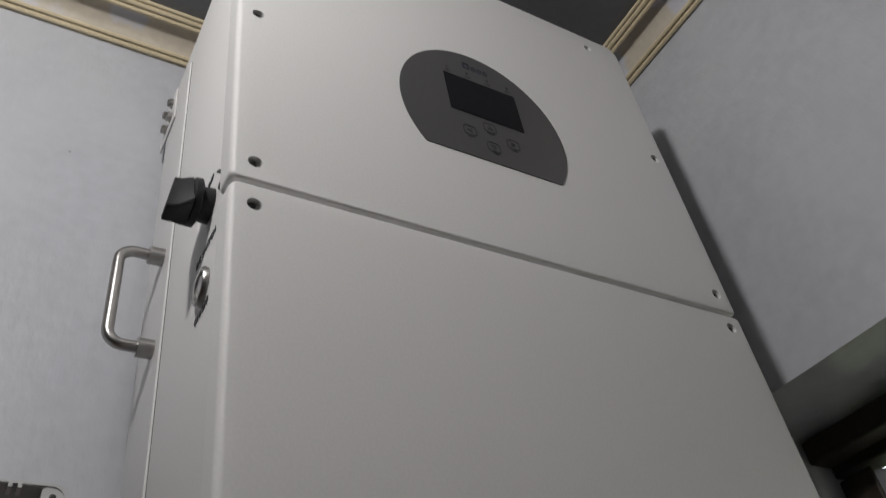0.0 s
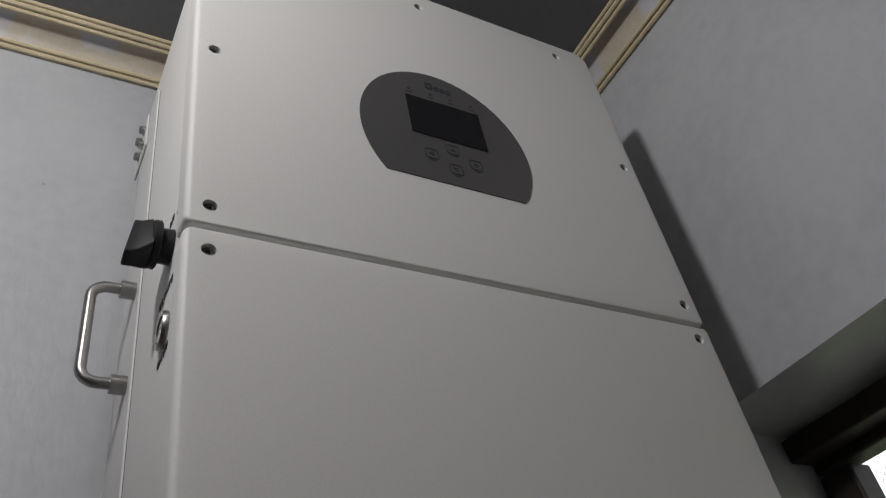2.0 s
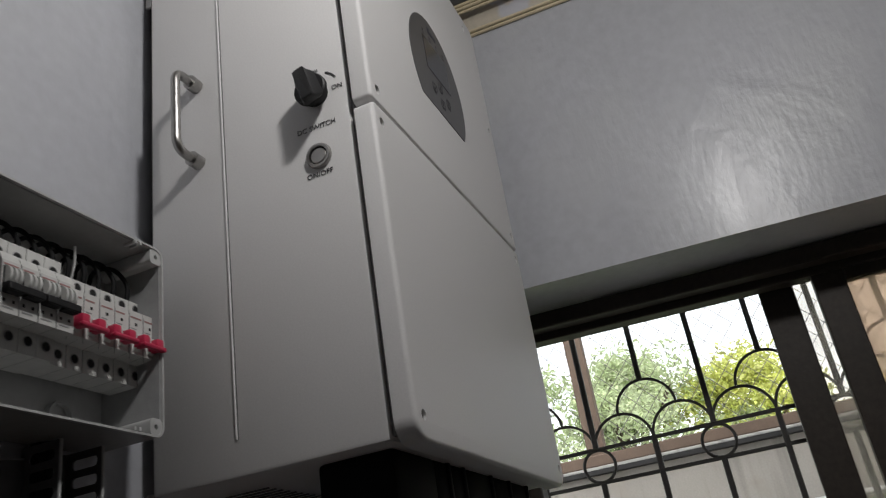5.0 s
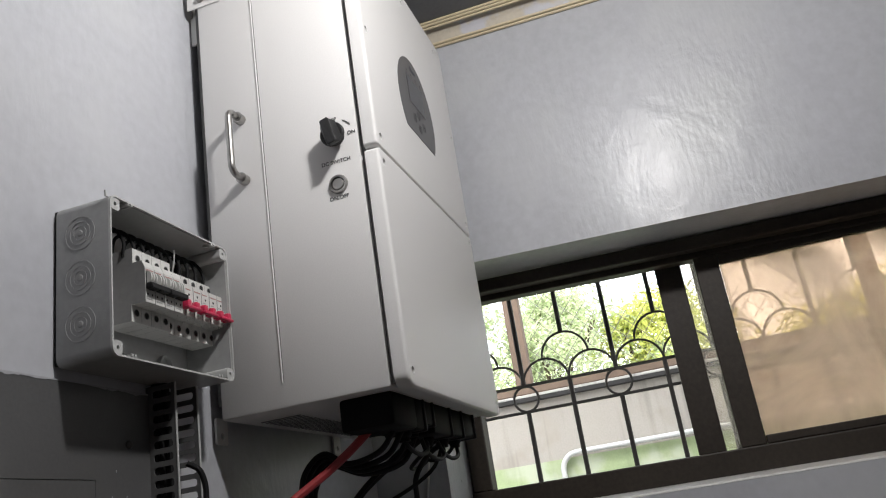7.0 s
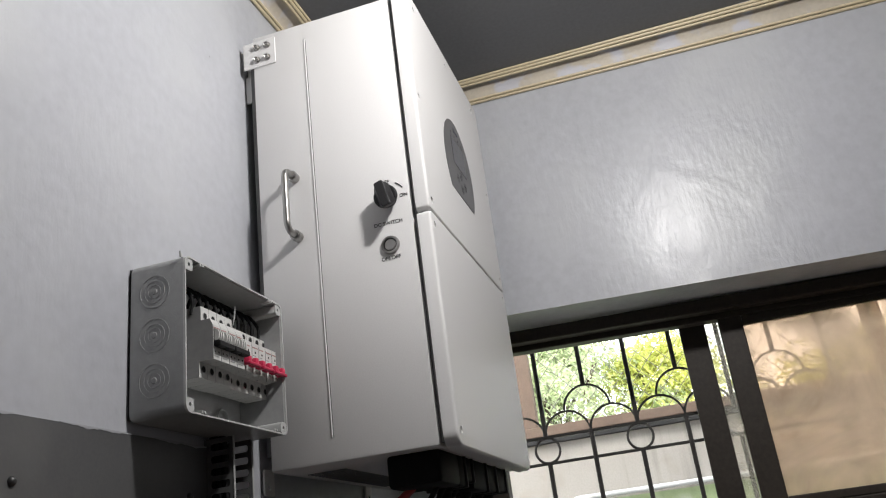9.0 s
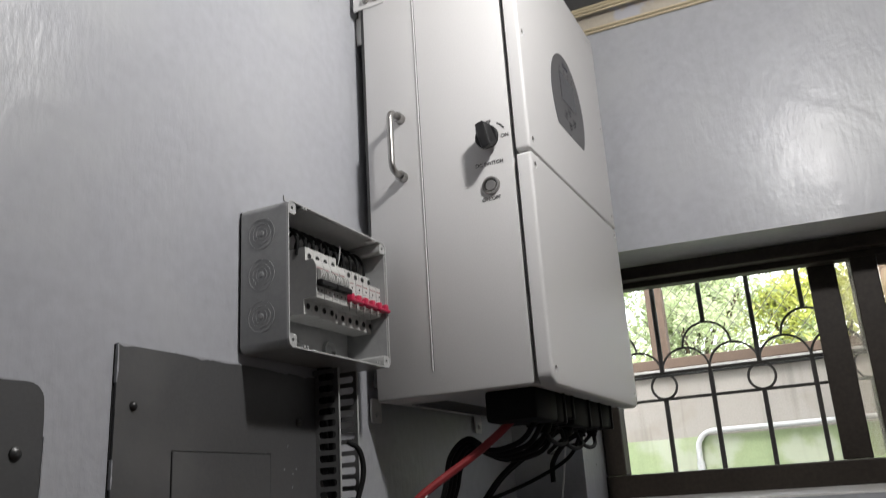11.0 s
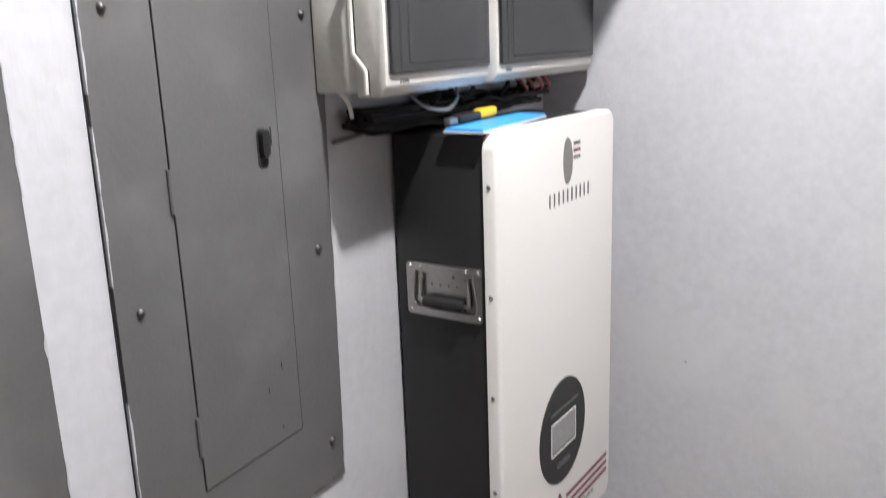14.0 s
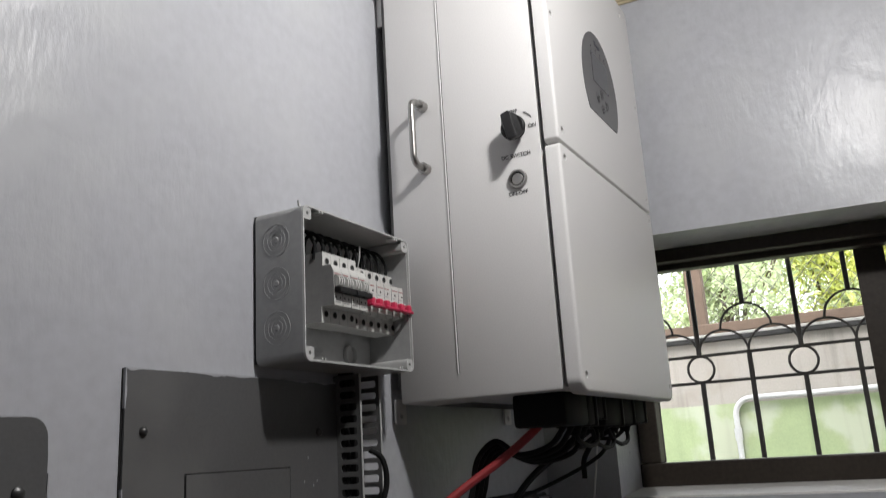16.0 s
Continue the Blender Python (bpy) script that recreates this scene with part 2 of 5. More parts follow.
M_GROUND = material("yard_concrete", (0.30, 0.29, 0.27), rough=0.9, var=0.2, scale=1.5, bump=0.4, bump_scale=20)
M_BARK = material("bark", (0.10, 0.075, 0.055), rough=0.9, var=0.3, scale=12, bump=0.6, bump_scale=40)
M_TIE = material("white_tie", (0.75, 0.75, 0.74), rough=0.4)


def leaf_material(name, color):
    m = material(name, color, rough=0.55, var=0.25, scale=3)
    n, l = m.node_tree.nodes, m.node_tree.links
    p = n["Principled BSDF"]
    geo = n.new("ShaderNodeNewGeometry")
    hue = n.new("ShaderNodeMapRange")
    hue.inputs[3].default_value, hue.inputs[4].default_value = 0.72, 1.3
    l.new(geo.outputs["Random Per Island"], hue.inputs[0])
    mul = n.new("ShaderNodeMix")
    mul.data_type, mul.blend_type = "RGBA", "MULTIPLY"
    mul.inputs[0].default_value = 1.0
    l.new(p.inputs["Base Color"].links[0].from_socket, mul.inputs[6])
    l.new(hue.outputs[0], mul.inputs[7])
    l.new(mul.outputs[2], p.inputs["Base Color"])
    tr = n.new("ShaderNodeBsdfTranslucent")
    l.new(mul.outputs[2], tr.inputs[0])
    mix = n.new("ShaderNodeMixShader")
    mix.inputs[0].default_value = 0.55
    l.new(p.outputs[0], mix.inputs[1])
    l.new(tr.outputs[0], mix.inputs[2])
    l.new(mix.outputs[0], n["Material Output"].inputs[0])
    return m


M_LEAF = leaf_material("leaf_green", (0.50, 0.57, 0.36))
M_LEAFY = leaf_material("leaf_yellow_green", (0.58, 0.61, 0.21))


def glass_material(name, tint, haze_color, haze, rough, patchy=0.15):
    m = bpy.data.materials.new(name)
    m.use_nodes = True
    n, l = m.node_tree.nodes, m.node_tree.links
    n.remove(n["Principled BSDF"])
    tp, gl, tl, df = (n.new("ShaderNodeBsdf" + k) for k in ("Transparent", "Glossy", "Translucent", "Diffuse"))
    tp.inputs[0].default_value = (*tint, 1)
    gl.inputs["Roughness"].default_value = rough
    tc, dust = n.new("ShaderNodeTexCoord"), n.new("ShaderNodeTexNoise")
    dust.inputs["Scale"].default_value, dust.inputs["Detail"].default_value, dust.inputs["Distortion"].default_value = 5, 6, 0.8
    l.new(tc.outputs["Object"], dust.inputs["Vector"])
    mr = n.new("ShaderNodeMapRange")
    mr.inputs[1].default_value, mr.inputs[2].default_value = 0.3, 0.7
    mr.inputs[3].default_value, mr.inputs[4].default_value = haze - patchy, min(1, haze + patchy)
    l.new(dust.outputs[0], mr.inputs[0])
    for s in (tl, df):
        s.inputs[0].default_value = (*haze_color, 1)
    m1, m2, m3 = (n.new("ShaderNodeMixShader") for _ in range(3))
    m1.inputs[0].default_value = 0.3
    l.new(tl.outputs[0], m1.inputs[1])
    l.new(df.outputs[0], m1.inputs[2])
    l.new(mr.outputs[0], m2.inputs[0])
    l.new(tp.outputs[0], m2.inputs[1])
    l.new(m1.outputs[0], m2.inputs[2])
    fr = n.new("ShaderNodeFresnel")
    l.new(fr.outputs[0], m3.inputs[0])
    l.new(m2.outputs[0], m3.inputs[1])
    l.new(gl.outputs[0], m3.inputs[2])
    l.new(m3.outputs[0], n["Material Output"].inputs[0])
    return m


M_DUSTGLASS = glass_material("dusty_amber_glass", (0.88, 0.74, 0.61), (0.86, 0.73, 0.61), 0.50, 0.08, 0.30)
M_CLEARGLASS = glass_material("dusty_clear_glass", (0.92, 0.90, 0.86), (0.9, 0.85, 0.78), 0.16, 0.05)
M_SMOKED = glass_material("smoked_cover", (0.40, 0.41, 0.43), (0.15, 0.155, 0.165), 0.42, 0.10)


# ---- mesh helpers ----
def part(name, bm, mat, parent=None, label="", smooth=False):
    me = bpy.data.meshes.new(name)
    bm.to_mesh(me)
    bm.free()
    if mat:
        me.materials.append(mat)
    if smooth:
        for p in me.polygons:
            p.use_smooth = True
        me.set_sharp_from_angle(angle=radians(38))
    ob = new(name, me)
    if parent:
        ob.parent = parent
    if label:
        ob["label"] = label
    return ob


def thing(name, at=(0, 0, 0), label="", category="", group="", kind="", rz=0):
    ob = new(name)
    ob.matrix_world = pose(*at, 0, 0, rz)
    return tagged(ob, label, category, group, kind)


def add_box(bm, x0, x1, y0, y1, z0, z1, bevel=0.0, seg=2):
    b = bmesh.new()
    bmesh.ops.create_cube(b, size=1.0)
    for v in b.verts:
        v.co = Vector(((x0 + x1) / 2 + v.co.x * (x1 - x0), (y0 + y1) / 2 + v.co.y * (y1 - y0), (z0 + z1) / 2 + v.co.z * (z1 - z0)))
    if bevel:
        bmesh.ops.bevel(b, geom=b.edges[:], offset=bevel, segments=seg, profile=0.5, affect="EDGES")
    merge(bm, b)
    return bm


def merge(bm, other):
    me = bpy.data.meshes.new("tmp")
    other.to_mesh(me)
    other.free()
    bm.from_mesh(me)
    bpy.data.meshes.remove(me)


def box(x0, x1, y0, y1, z0, z1, bevel=0.0, seg=2):
    return add_box(bmesh.new(), x0, x1, y0, y1, z0, z1, bevel, seg)


def add_tube(bm, pts, r, seg=10, closed=False, caps=True):
    """A round tube along points."""
    pts = [Vector(p) for p in pts]
    n = len(pts)
    rings = []
    up = Vector((0.123, 0.317, 0.94)).normalized()
    for i, p in enumerate(pts):
        if closed:
            d = (pts[(i + 1) % n] - pts[i - 1]).normalized()
        else:
            d = (pts[min(i + 1, n - 1)] - pts[max(i - 1, 0)]).normalized()
        a = d.cross(up)
        if a.length < 1e-4:
            a = d.cross(Vector((1, 0, 0)))
        a.normalize()
        b = a.cross(d).normalized()
        up = b
        rings.append([bm.verts.new(p + r * (math.cos(2 * math.pi * k / seg) * a + math.sin(2 * math.pi * k / seg) * b)) for k in range(seg)])
    for i in range(n if closed else n - 1):
        q, s = rings[i], rings[(i + 1) % n]
        for k in range(seg):
            bm.faces.new((q[k], q[(k + 1) % seg], s[(k + 1) % seg], s[k]))
    if caps and not closed:
        bm.faces.new(rings[0][::-1])
        bm.faces.new(rings[-1])
    return bm


def tube(pts, r, seg=10, closed=False):
    bm = add_tube(bmesh.new(), pts, r, seg, closed)
    bmesh.ops.recalc_face_normals(bm, faces=bm.faces)
    return bm


def curve_pts(ctrl, steps=10):
    """Catmull-Rom points through the controls."""
    c = [Vector(p) for p in ctrl]
    c = [2 * c[0] - c[1]] + c + [2 * c[-1] - c[-2]]
    out = []
    for i in range(1, len(c) - 2):
        for k in range(steps):
            t = k / steps
            out.append(0.5 * ((2 * c[i]) + (c[i + 1] - c[i - 1]) * t + (2 * c[i - 1] - 5 * c[i] + 4 * c[i + 1] - c[i + 2]) * t * t
                              + (3 * c[i] - c[i - 1] - 3 * c[i + 1] + c[i + 2]) * t ** 3))
    out.append(c[-2])
    return out


def lathe(profile, seg=24, m=None):
    """Turns (radius, height) pairs round z, then moves by m."""
    bm = bmesh.new()
    rings = []
    for r, h in profile:
        if r < 1e-6:
            rings.append([bm.verts.new((0, 0, h))])
        else:
            rings.append([bm.verts.new((r * math.cos(2 * math.pi * k / seg), r * math.sin(2 * math.pi * k / seg), h)) for k in range(seg)])
    for q, s in zip(rings, rings[1:]):
        for k in range(seg):
            j = (k + 1) % seg
            if len(q) == 1 and len(s) == 1:
                continue
            if len(q) == 1:
                bm.faces.new((q[0], s[j], s[k]))
            elif len(s) == 1:
                bm.faces.new((q[k], q[j], s[0]))
            else:
                bm.faces.new((q[k], q[j], s[j], s[k]))
    bmesh.ops.recalc_face_normals(bm, faces=bm.faces)
    if m:
        bm.transform(m)
    return bm


def frame_m(origin, xa, ya):
    """The matrix that lays local x, y along xa, ya; local z is their cross."""
    xa, ya = Vector(xa).normalized(), Vector(ya).normalized()
    za = xa.cross(ya)
    m = Matrix((xa, ya, za)).transposed().to_4x4()
    m.translation = origin
    return m


FRONT = lambda x, y, z: frame_m((x, y, z), (1, 0, 0), (0, 0, 1))      # faces -y
SIDE = lambda x, y, z: frame_m((x, y, z), (0, -1, 0), (0, 0, 1))      # faces -x


def rounded(w, h, r, cx=0, cy=0, seg=6):
    out = []
    for k, (sx, sy) in enumerate(((1, 1), (-1, 1), (-1, -1), (1, -1))):
        for i in range(seg + 1):
            a = math.pi / 2 * (k + i / seg)
            out.append((cx + sx * (w / 2 - r) + r * math.cos(a), cy + sy * (h / 2 - r) + r * math.sin(a)))
    return out


def circle(r, cx=0, cy=0, seg=16):
    return [(cx + r * math.cos(2 * math.pi * k / seg), cy + r * math.sin(2 * math.pi * k / seg)) for k in range(seg)]


def slab(outer, holes, z0, z1, m=None, bevel=0.0):
    """A plate with real holes: loops of (x, y), from z0 to z1."""
    from mathutils.geometry import tessellate_polygon
    bm = bmesh.new()
    loops = [[Vector((x, y, 0)) for x, y in lp] for lp in [outer, *holes]]
    flat = [p for lp in loops for p in lp]
    tris = tessellate_polygon(loops)
    if bevel:
        lo = [bm.verts.new((p.x, p.y, z0)) for p in flat]
    else:
        lo = [bm.verts.new((p.x, p.y, z0)) for p in flat]
    hi = [bm.verts.new((p.x, p.y, z1)) for p in flat]
    for t in tris:
        if len(set(t)) == 3:
            try:
                bm.faces.new([hi[i] for i in t])
                bm.faces.new([lo[i] for i in t][::-1])
            except ValueError:
                pass
    i0 = 0
    for lp in loops:
        n = len(lp)
        for k in range(n):
            a, b = i0 + k, i0 + (k + 1) % n
            bm.faces.new((lo[a], lo[b], hi[b], hi[a]))
        i0 += n
    bmesh.ops.recalc_face_normals(bm, faces=bm.faces)
    if m:
        bm.transform(m)
    return bm


def lettering(body, size, m, depth=0.0003):
    """Text as a mesh, centred, laid out by m."""
    cu = bpy.data.curves.new("text", "FONT")
    cu.body, cu.size, cu.extrude, cu.align_x, cu.align_y = body, size, depth, "CENTER", "CENTER"
    ob = bpy.data.objects.new("text", cu)
    me = bpy.data.meshes.new_from_object(ob)
    bm = bmesh.new()
    bm.from_mesh(me)
    bpy.data.objects.remove(ob)
    bpy.data.curves.remove(cu)
    bpy.data.meshes.remove(me)
    bm.transform(m)
    return bm


# ---- structure ----
Y0, X0 = -3.6, -3.2
WY0, WY1, WZ0, WZ1 = -1.34, -0.148, 1.517, 2.026     # window opening
XO = XB + 0.205                                       # outer face of the window wall

wall_n = tagged(part("wall_north", box(X0, XO, 0, 0.15, -0.05, ZC + 0.1), M_WALL), "glossy pale blue-grey painted plaster wall", "wall", kind="structure")
bm = bmesh.new()
add_box(bm, XB, XO, Y0, 0, -0.05, WZ0)
lintel = box(XB, XO, Y0, 0, WZ1, ZC + 0.1)
for v in lintel.verts:
    if v.co.z < WZ1 + 0.001:
        v.co.z = 2.026 + 0.031 * v.co.y
merge(bm, lintel)
add_box(bm, XB, XO, WY1, 0, WZ0, WZ1 - 0.001)
add_box(bm, XB, XO, Y0, WY0, WZ0, 1.95)
tagged(part("wall_east", bm, M_WALL), "glossy pale blue-grey plaster wall with a window opening", "wall", kind="structure")
for y, z, w, h in ((-0.354, 1.396, 0.030, 0.011), (-0.508, 1.383, 0.036, 0.016), (-0.423, 1.396, 0.018, 0.006)):
    m = frame_m((XB, y, z), (0, -1, 0), (0, 0, 1)) @ Matrix.Diagonal((w, h, 1, 1))
    part("plaster_blister", lathe([(0, 0.0008), (0.3, 0.0007), (0.6, 0.0004), (0.85, 0.0001), (1.0, -0.0003)], 20, m), M_WALL, bpy.data.objects["wall_east"], smooth=True)
tagged(part("wall_south", box(X0, XO, Y0 - 0.15, Y0, -0.05, ZC + 0.1), M_WALL), "pale blue-grey painted plaster wall", "wall", kind="structure")
tagged(part("wall_west", box(X0 - 0.15, X0, Y0 - 0.15, 0.15, -0.05, ZC + 0.1), M_WALL), "pale blue-grey painted plaster wall", "wall", kind="structure")
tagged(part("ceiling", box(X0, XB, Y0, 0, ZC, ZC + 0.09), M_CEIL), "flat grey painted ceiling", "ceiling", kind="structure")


# unseen block added on top of the room, blocks sun and sky
tagged(part("upper_storey", box(X0 - 0.15, XO, Y0 - 0.15, 0.15, ZC + 0.1, 5.6), M_EXTCREAM), "plain unseen block added above the room", "wall", kind="structure")
# added out of view: keeps sky light off the boundary wall
tagged(part("eave", box(XO, XO + 1.25, Y0 - 0.4, 1.2, 2.78, 2.86), M_EXTCREAM), "unseen slab added above the window to shade the yard wall", "eave", kind="structure")


def cornice(name, along, length, mat_cove):
    """A coved plaster cornice, mitred in the corner; along: 'x' on the north wall, 'y' on the east wall."""
    root = thing(name, label="cream plaster cornice with gilded beads", category="cornice", kind="structure")
    dmax, z0, z1 = 0.054, 2.534, ZC
    cove = [(0.0, z0)] + [(0.010 + 0.034 * (1 - math.cos(a)), z0 + 0.006 + 0.020 * math.sin(a)) for a in [math.pi / 2 * k / 8 for k in range(9)]] + [(dmax, z1 - 0.004), (dmax, z1), (0.0, z1)]
    beads = [("lower_bead", 0.004, z0 + 0.0015, 0.0035), ("lower_bead", 0.010, z0 + 0.005, 0.0030), ("upper_bead", 0.043, z1 - 0.0095, 0.0030), ("upper_bead", 0.049, z1 - 0.006, 0.0035), ("upper_bead", 0.0545, z1 - 0.003, 0.0028)]

    def place(d, z, far):
        if along == "y" and far:
            z -= 0.018 * length * min(1.0, (z1 - z) / (z1 - z0))
        if along == "x":
            return Vector((XB - d - 0.0005 if not far else -length, -d, z))
        return Vector((XB - d, -d - 0.0005 if not far else -length, z))

    b = bmesh.new()
    near, far = ([b.verts.new(place(d, z, f)) for d, z in cove] for f in (False, True))
    for k in range(len(cove)):
        j = (k + 1) % len(cove)
        b.faces.new((near[k], near[j], far[j], far[k]))
    bmesh.ops.recalc_face_normals(b, faces=b.faces)
    part("cove", b, mat_cove, root, smooth=True)
    for nm, d, z, r in beads:
        pts = [place(d, z, False).lerp(place(d, z, True), k / 30) for k in range(31)]
        part(nm, tube(pts, r, 8), M_CREAM, root, smooth=True)


cornice("trim_north", "x", -X0, M_COVE)
cornice("trim_east", "y", -Y0, M_COVE)

# ---- window ----
win = thing("window_1", label="dark brown wooden sliding window, one sash open", category="window", kind="structure")
FX0, FX1 = 0.741, 0.777
sill = bmesh.new()
q = [[sill.verts.new((x, y, z)) for x, z in ((XB + 0.001, WZ0 + 0.0005), (XB + 0.003, WZ0 + 0.004), (FX0 - 0.0005, 1.530), (FX0 - 0.0005, WZ0 + 0.0005))] for y in (WY0 + 0.001, WY1 - 0.001)]
for k in range(4):
    sill.faces.new((q[0][k], q[0][(k + 1) % 4], q[1][(k + 1) % 4], q[1][k]))
sill.faces.new(q[0])
sill.faces.new(q[1])
bmesh.ops.recalc_face_normals(sill, faces=sill.faces)
# paler than the wall paint: daylight on the sill is in its colour
part("plaster_sill", sill, M_SILL, win, "sloping plaster sill, coloured pale as if daylit")
for nm, x0, x1, low, high, drop in (("head", FX0, FX1, 1.978, 2.014, 0.024), ("head_trim", 0.706, FX0 - 0.0005, 1.990, 2.018, 0.024)):
    rail = box(x0, x1, WY0, WY1 - 0.001, low, high, 0.003)
    for v in rail.verts:
        v.co.z += drop * v.co.y
    part(nm, rail, M_WOOD, win)
part("window_sill", box(FX0, FX1 + 0.012, WY0, WY1, WZ0 + 0.002, 1.5765, 0.003), M_WOOD, win)
part("jamb", box(FX0, FX1, -0.193, WY1 - 0.002, 1.577, 1.9705, 0.003), M_WOOD, win)
part("jamb", box(FX0, FX1, WY0 + 0.002, -1.30, 1.577, 1.9705, 0.003), M_WOOD, win)
sash = part("outer_sash", box(0.785, 0.806, -0.664, -0.610, 1.5775, 1.990, 0.002), M_WOOD, win)
part("pane", box(0.794, 0.798, -0.740, -0.6645, 1.58, 1.985), M_CLEARGLASS, sash).visible_shadow = False
isash = part("inner_sash", box(0.745, 0.771, -0.7385, -0.691, 1.577, 1.972, 0.002), M_WOOD, win)
part("sash_rail", box(0.747, 0.769, -1.299, -0.7395, 1.577, 1.593, 0.002), M_WOOD, isash)
part("sash_rail", box(0.747, 0.769, -1.299, -0.7395, 1.942, 1.968, 0.002), M_WOOD, isash)
part("pane", box(0.756, 0.760, -1.299, -0.7395, 1.593, 1.942), M_DUSTGLASS, isash).visible_shadow = False

# iron grille outside
grille = thing("window_grille", (0.93, 0, 0), "dark wrought-iron window grille with arches and rings", "window grille")
GZ0, GZ1, H1, H2, STEP = 1.48, 2.14, 1.742, 1.802, 0.1085
bars = [(-0.259 - STEP * k) for k in range(-2, 11)]
for k, y in enumerate(bars):
    odd = k % 2 == 0
    h = 0.0050
    if odd:
        part("bar", box(-h, h, y - h, y + h, GZ0, H1, 0.0015, 1), M_IRON, grille)
        part("bar", box(-h, h, y - h, y + h, H2, GZ1, 0.0015, 1), M_IRON, grille)
        zc, rr = (H1 + H2) / 2, (H2 - H1) / 2 - 0.001
        part("ring", tube([(0, y + rr * math.cos(a), zc + rr * math.sin(a)) for a in [2 * math.pi * i / 28 for i in range(28)]], 0.0030, 8, True), M_IRON, grille, smooth=True)
    else:
        part("bar", box(-h, h, y - h, y + h, GZ0, H2 + 0.004, 0.0015, 1), M_IRON, grille)
        part("bar", box(-h, h, y - h, y + h, H2 + STEP, GZ1, 0.0015, 1), M_IRON, grille)
        r = STEP / 2
        part("arch", tube([(0, y + r * math.cos(a), H2 + r + r * math.sin(a)) for a in [math.pi * i / 20 for i in range(21)]], 0.0027, 8), M_IRON, grille, smooth=True)
    if k + 1 < len(bars):
        r, yc = STEP / 2, y - STEP / 2
        part("arch", tube([(0, yc + r * math.cos(a), H2 + r * math.sin(a)) for a in [math.pi * i / 20 for i in range(21)]], 0.0027, 8), M_IRON, grille, smooth=True)
for z in (H1, H2, GZ0 + 0.01, GZ1 - 0.01):
    part("cross_bar", box(-0.004, 0.004, bars[-1] - 0.02, bars[0] + 0.02, z - 0.0032, z + 0.0032, 0.001, 1), M_IRON, grille)

for y in (bars[0], bars[-1]):
    for z in (GZ0 + 0.01, GZ1 - 0.01):
        part("wall_stub", box(XO - 0.93, -0.004, y - 0.005, y + 0.005, z - 0.005, z + 0.005), M_IRON, grille)

# ---- yard outside ----
tagged(part("ground", box(-60, 60, -60, 60, -0.4, -0.06), M_GROUND), "pale concrete yard", "ground", kind="structure")
XW = 3.5
bwall = thing("boundary_wall", label="weathered cream boundary wall, lower part painted light green", category="garden wall")
part("upper_wall", box(XW, XW + 0.15, -9, 9, 1.785, 2.11), M_EXTCREAM, bwall)
part("dado", box(XW - 0.004, XW + 0.15, -9, 9, -0.06, 1.785), M_EXTGREEN, bwall)
# near-black band stands in for the shadow line below the rail
part("coping", box(XW - 0.03, XW + 0.18, -9, 9, 2.11, 2.135, 0.004), M_GAP, bwall)
# pale strip, sunlight on the ledge put into its colour
part("mortar_bed", box(XW - 0.022, XW + 0.12, -9, 9, 2.1352, 2.150, 0.003), M_SUNSTRIP, bwall)
part("rail", box(XW - 0.02, XW + 0.10, -9, 9, 2.1505, 2.205, 0.006), M_EXTWOOD, bwall)
fence = thing("wire_fence", label="rusty wire mesh fence between wooden posts", category="fence")
for y in (-7.2, -5.4, -3.5, -1.6, 0.245, 2.1, 4.0):
    part("post", box(XW + 0.01, XW + 0.08, y - 0.045, y + 0.045, 2.205, 4.4, 0.005), M_EXTWOOD, fence)
bm = bmesh.new()
for k in range(-40, 80):
    for s in (1, -1):
        y0 = -5 + 0.1 * k
        p, q = Vector((XW + 0.045, y0, 2.2)), Vector((XW + 0.045, y0 + s * 2.0, 4.4))
        add_tube(bm, [p, q], 0.0017, 4, caps=False)
tagged(part("mesh", bm, M_WIRE, fence), kind="stuff")
pipe = thing("drain_pipe", label="grey plastic pipe clipped to the boundary wall", category="pipe")
bend = [(XW - 0.03, 0.11, -0.05), (XW - 0.03, 0.11, 1.722)] + [(XW - 0.03, 0.11 - 0.085 * (1 - math.cos(a)), 1.722 + 0.085 * math.sin(a)) for a in [math.pi / 2 * k / 8 for k in range(1, 9)]] + [(XW - 0.03, -4.5, 1.815)]
part("pipe_run", tube(bend, 0.0140, 14), M_PIPE, pipe, smooth=True)
part("coupling", tube([(XW - 0.03, 0.11, 1.60), (XW - 0.03, 0.11, 1.66)], 0.019, 14), M_PIPE, pipe, smooth=True)


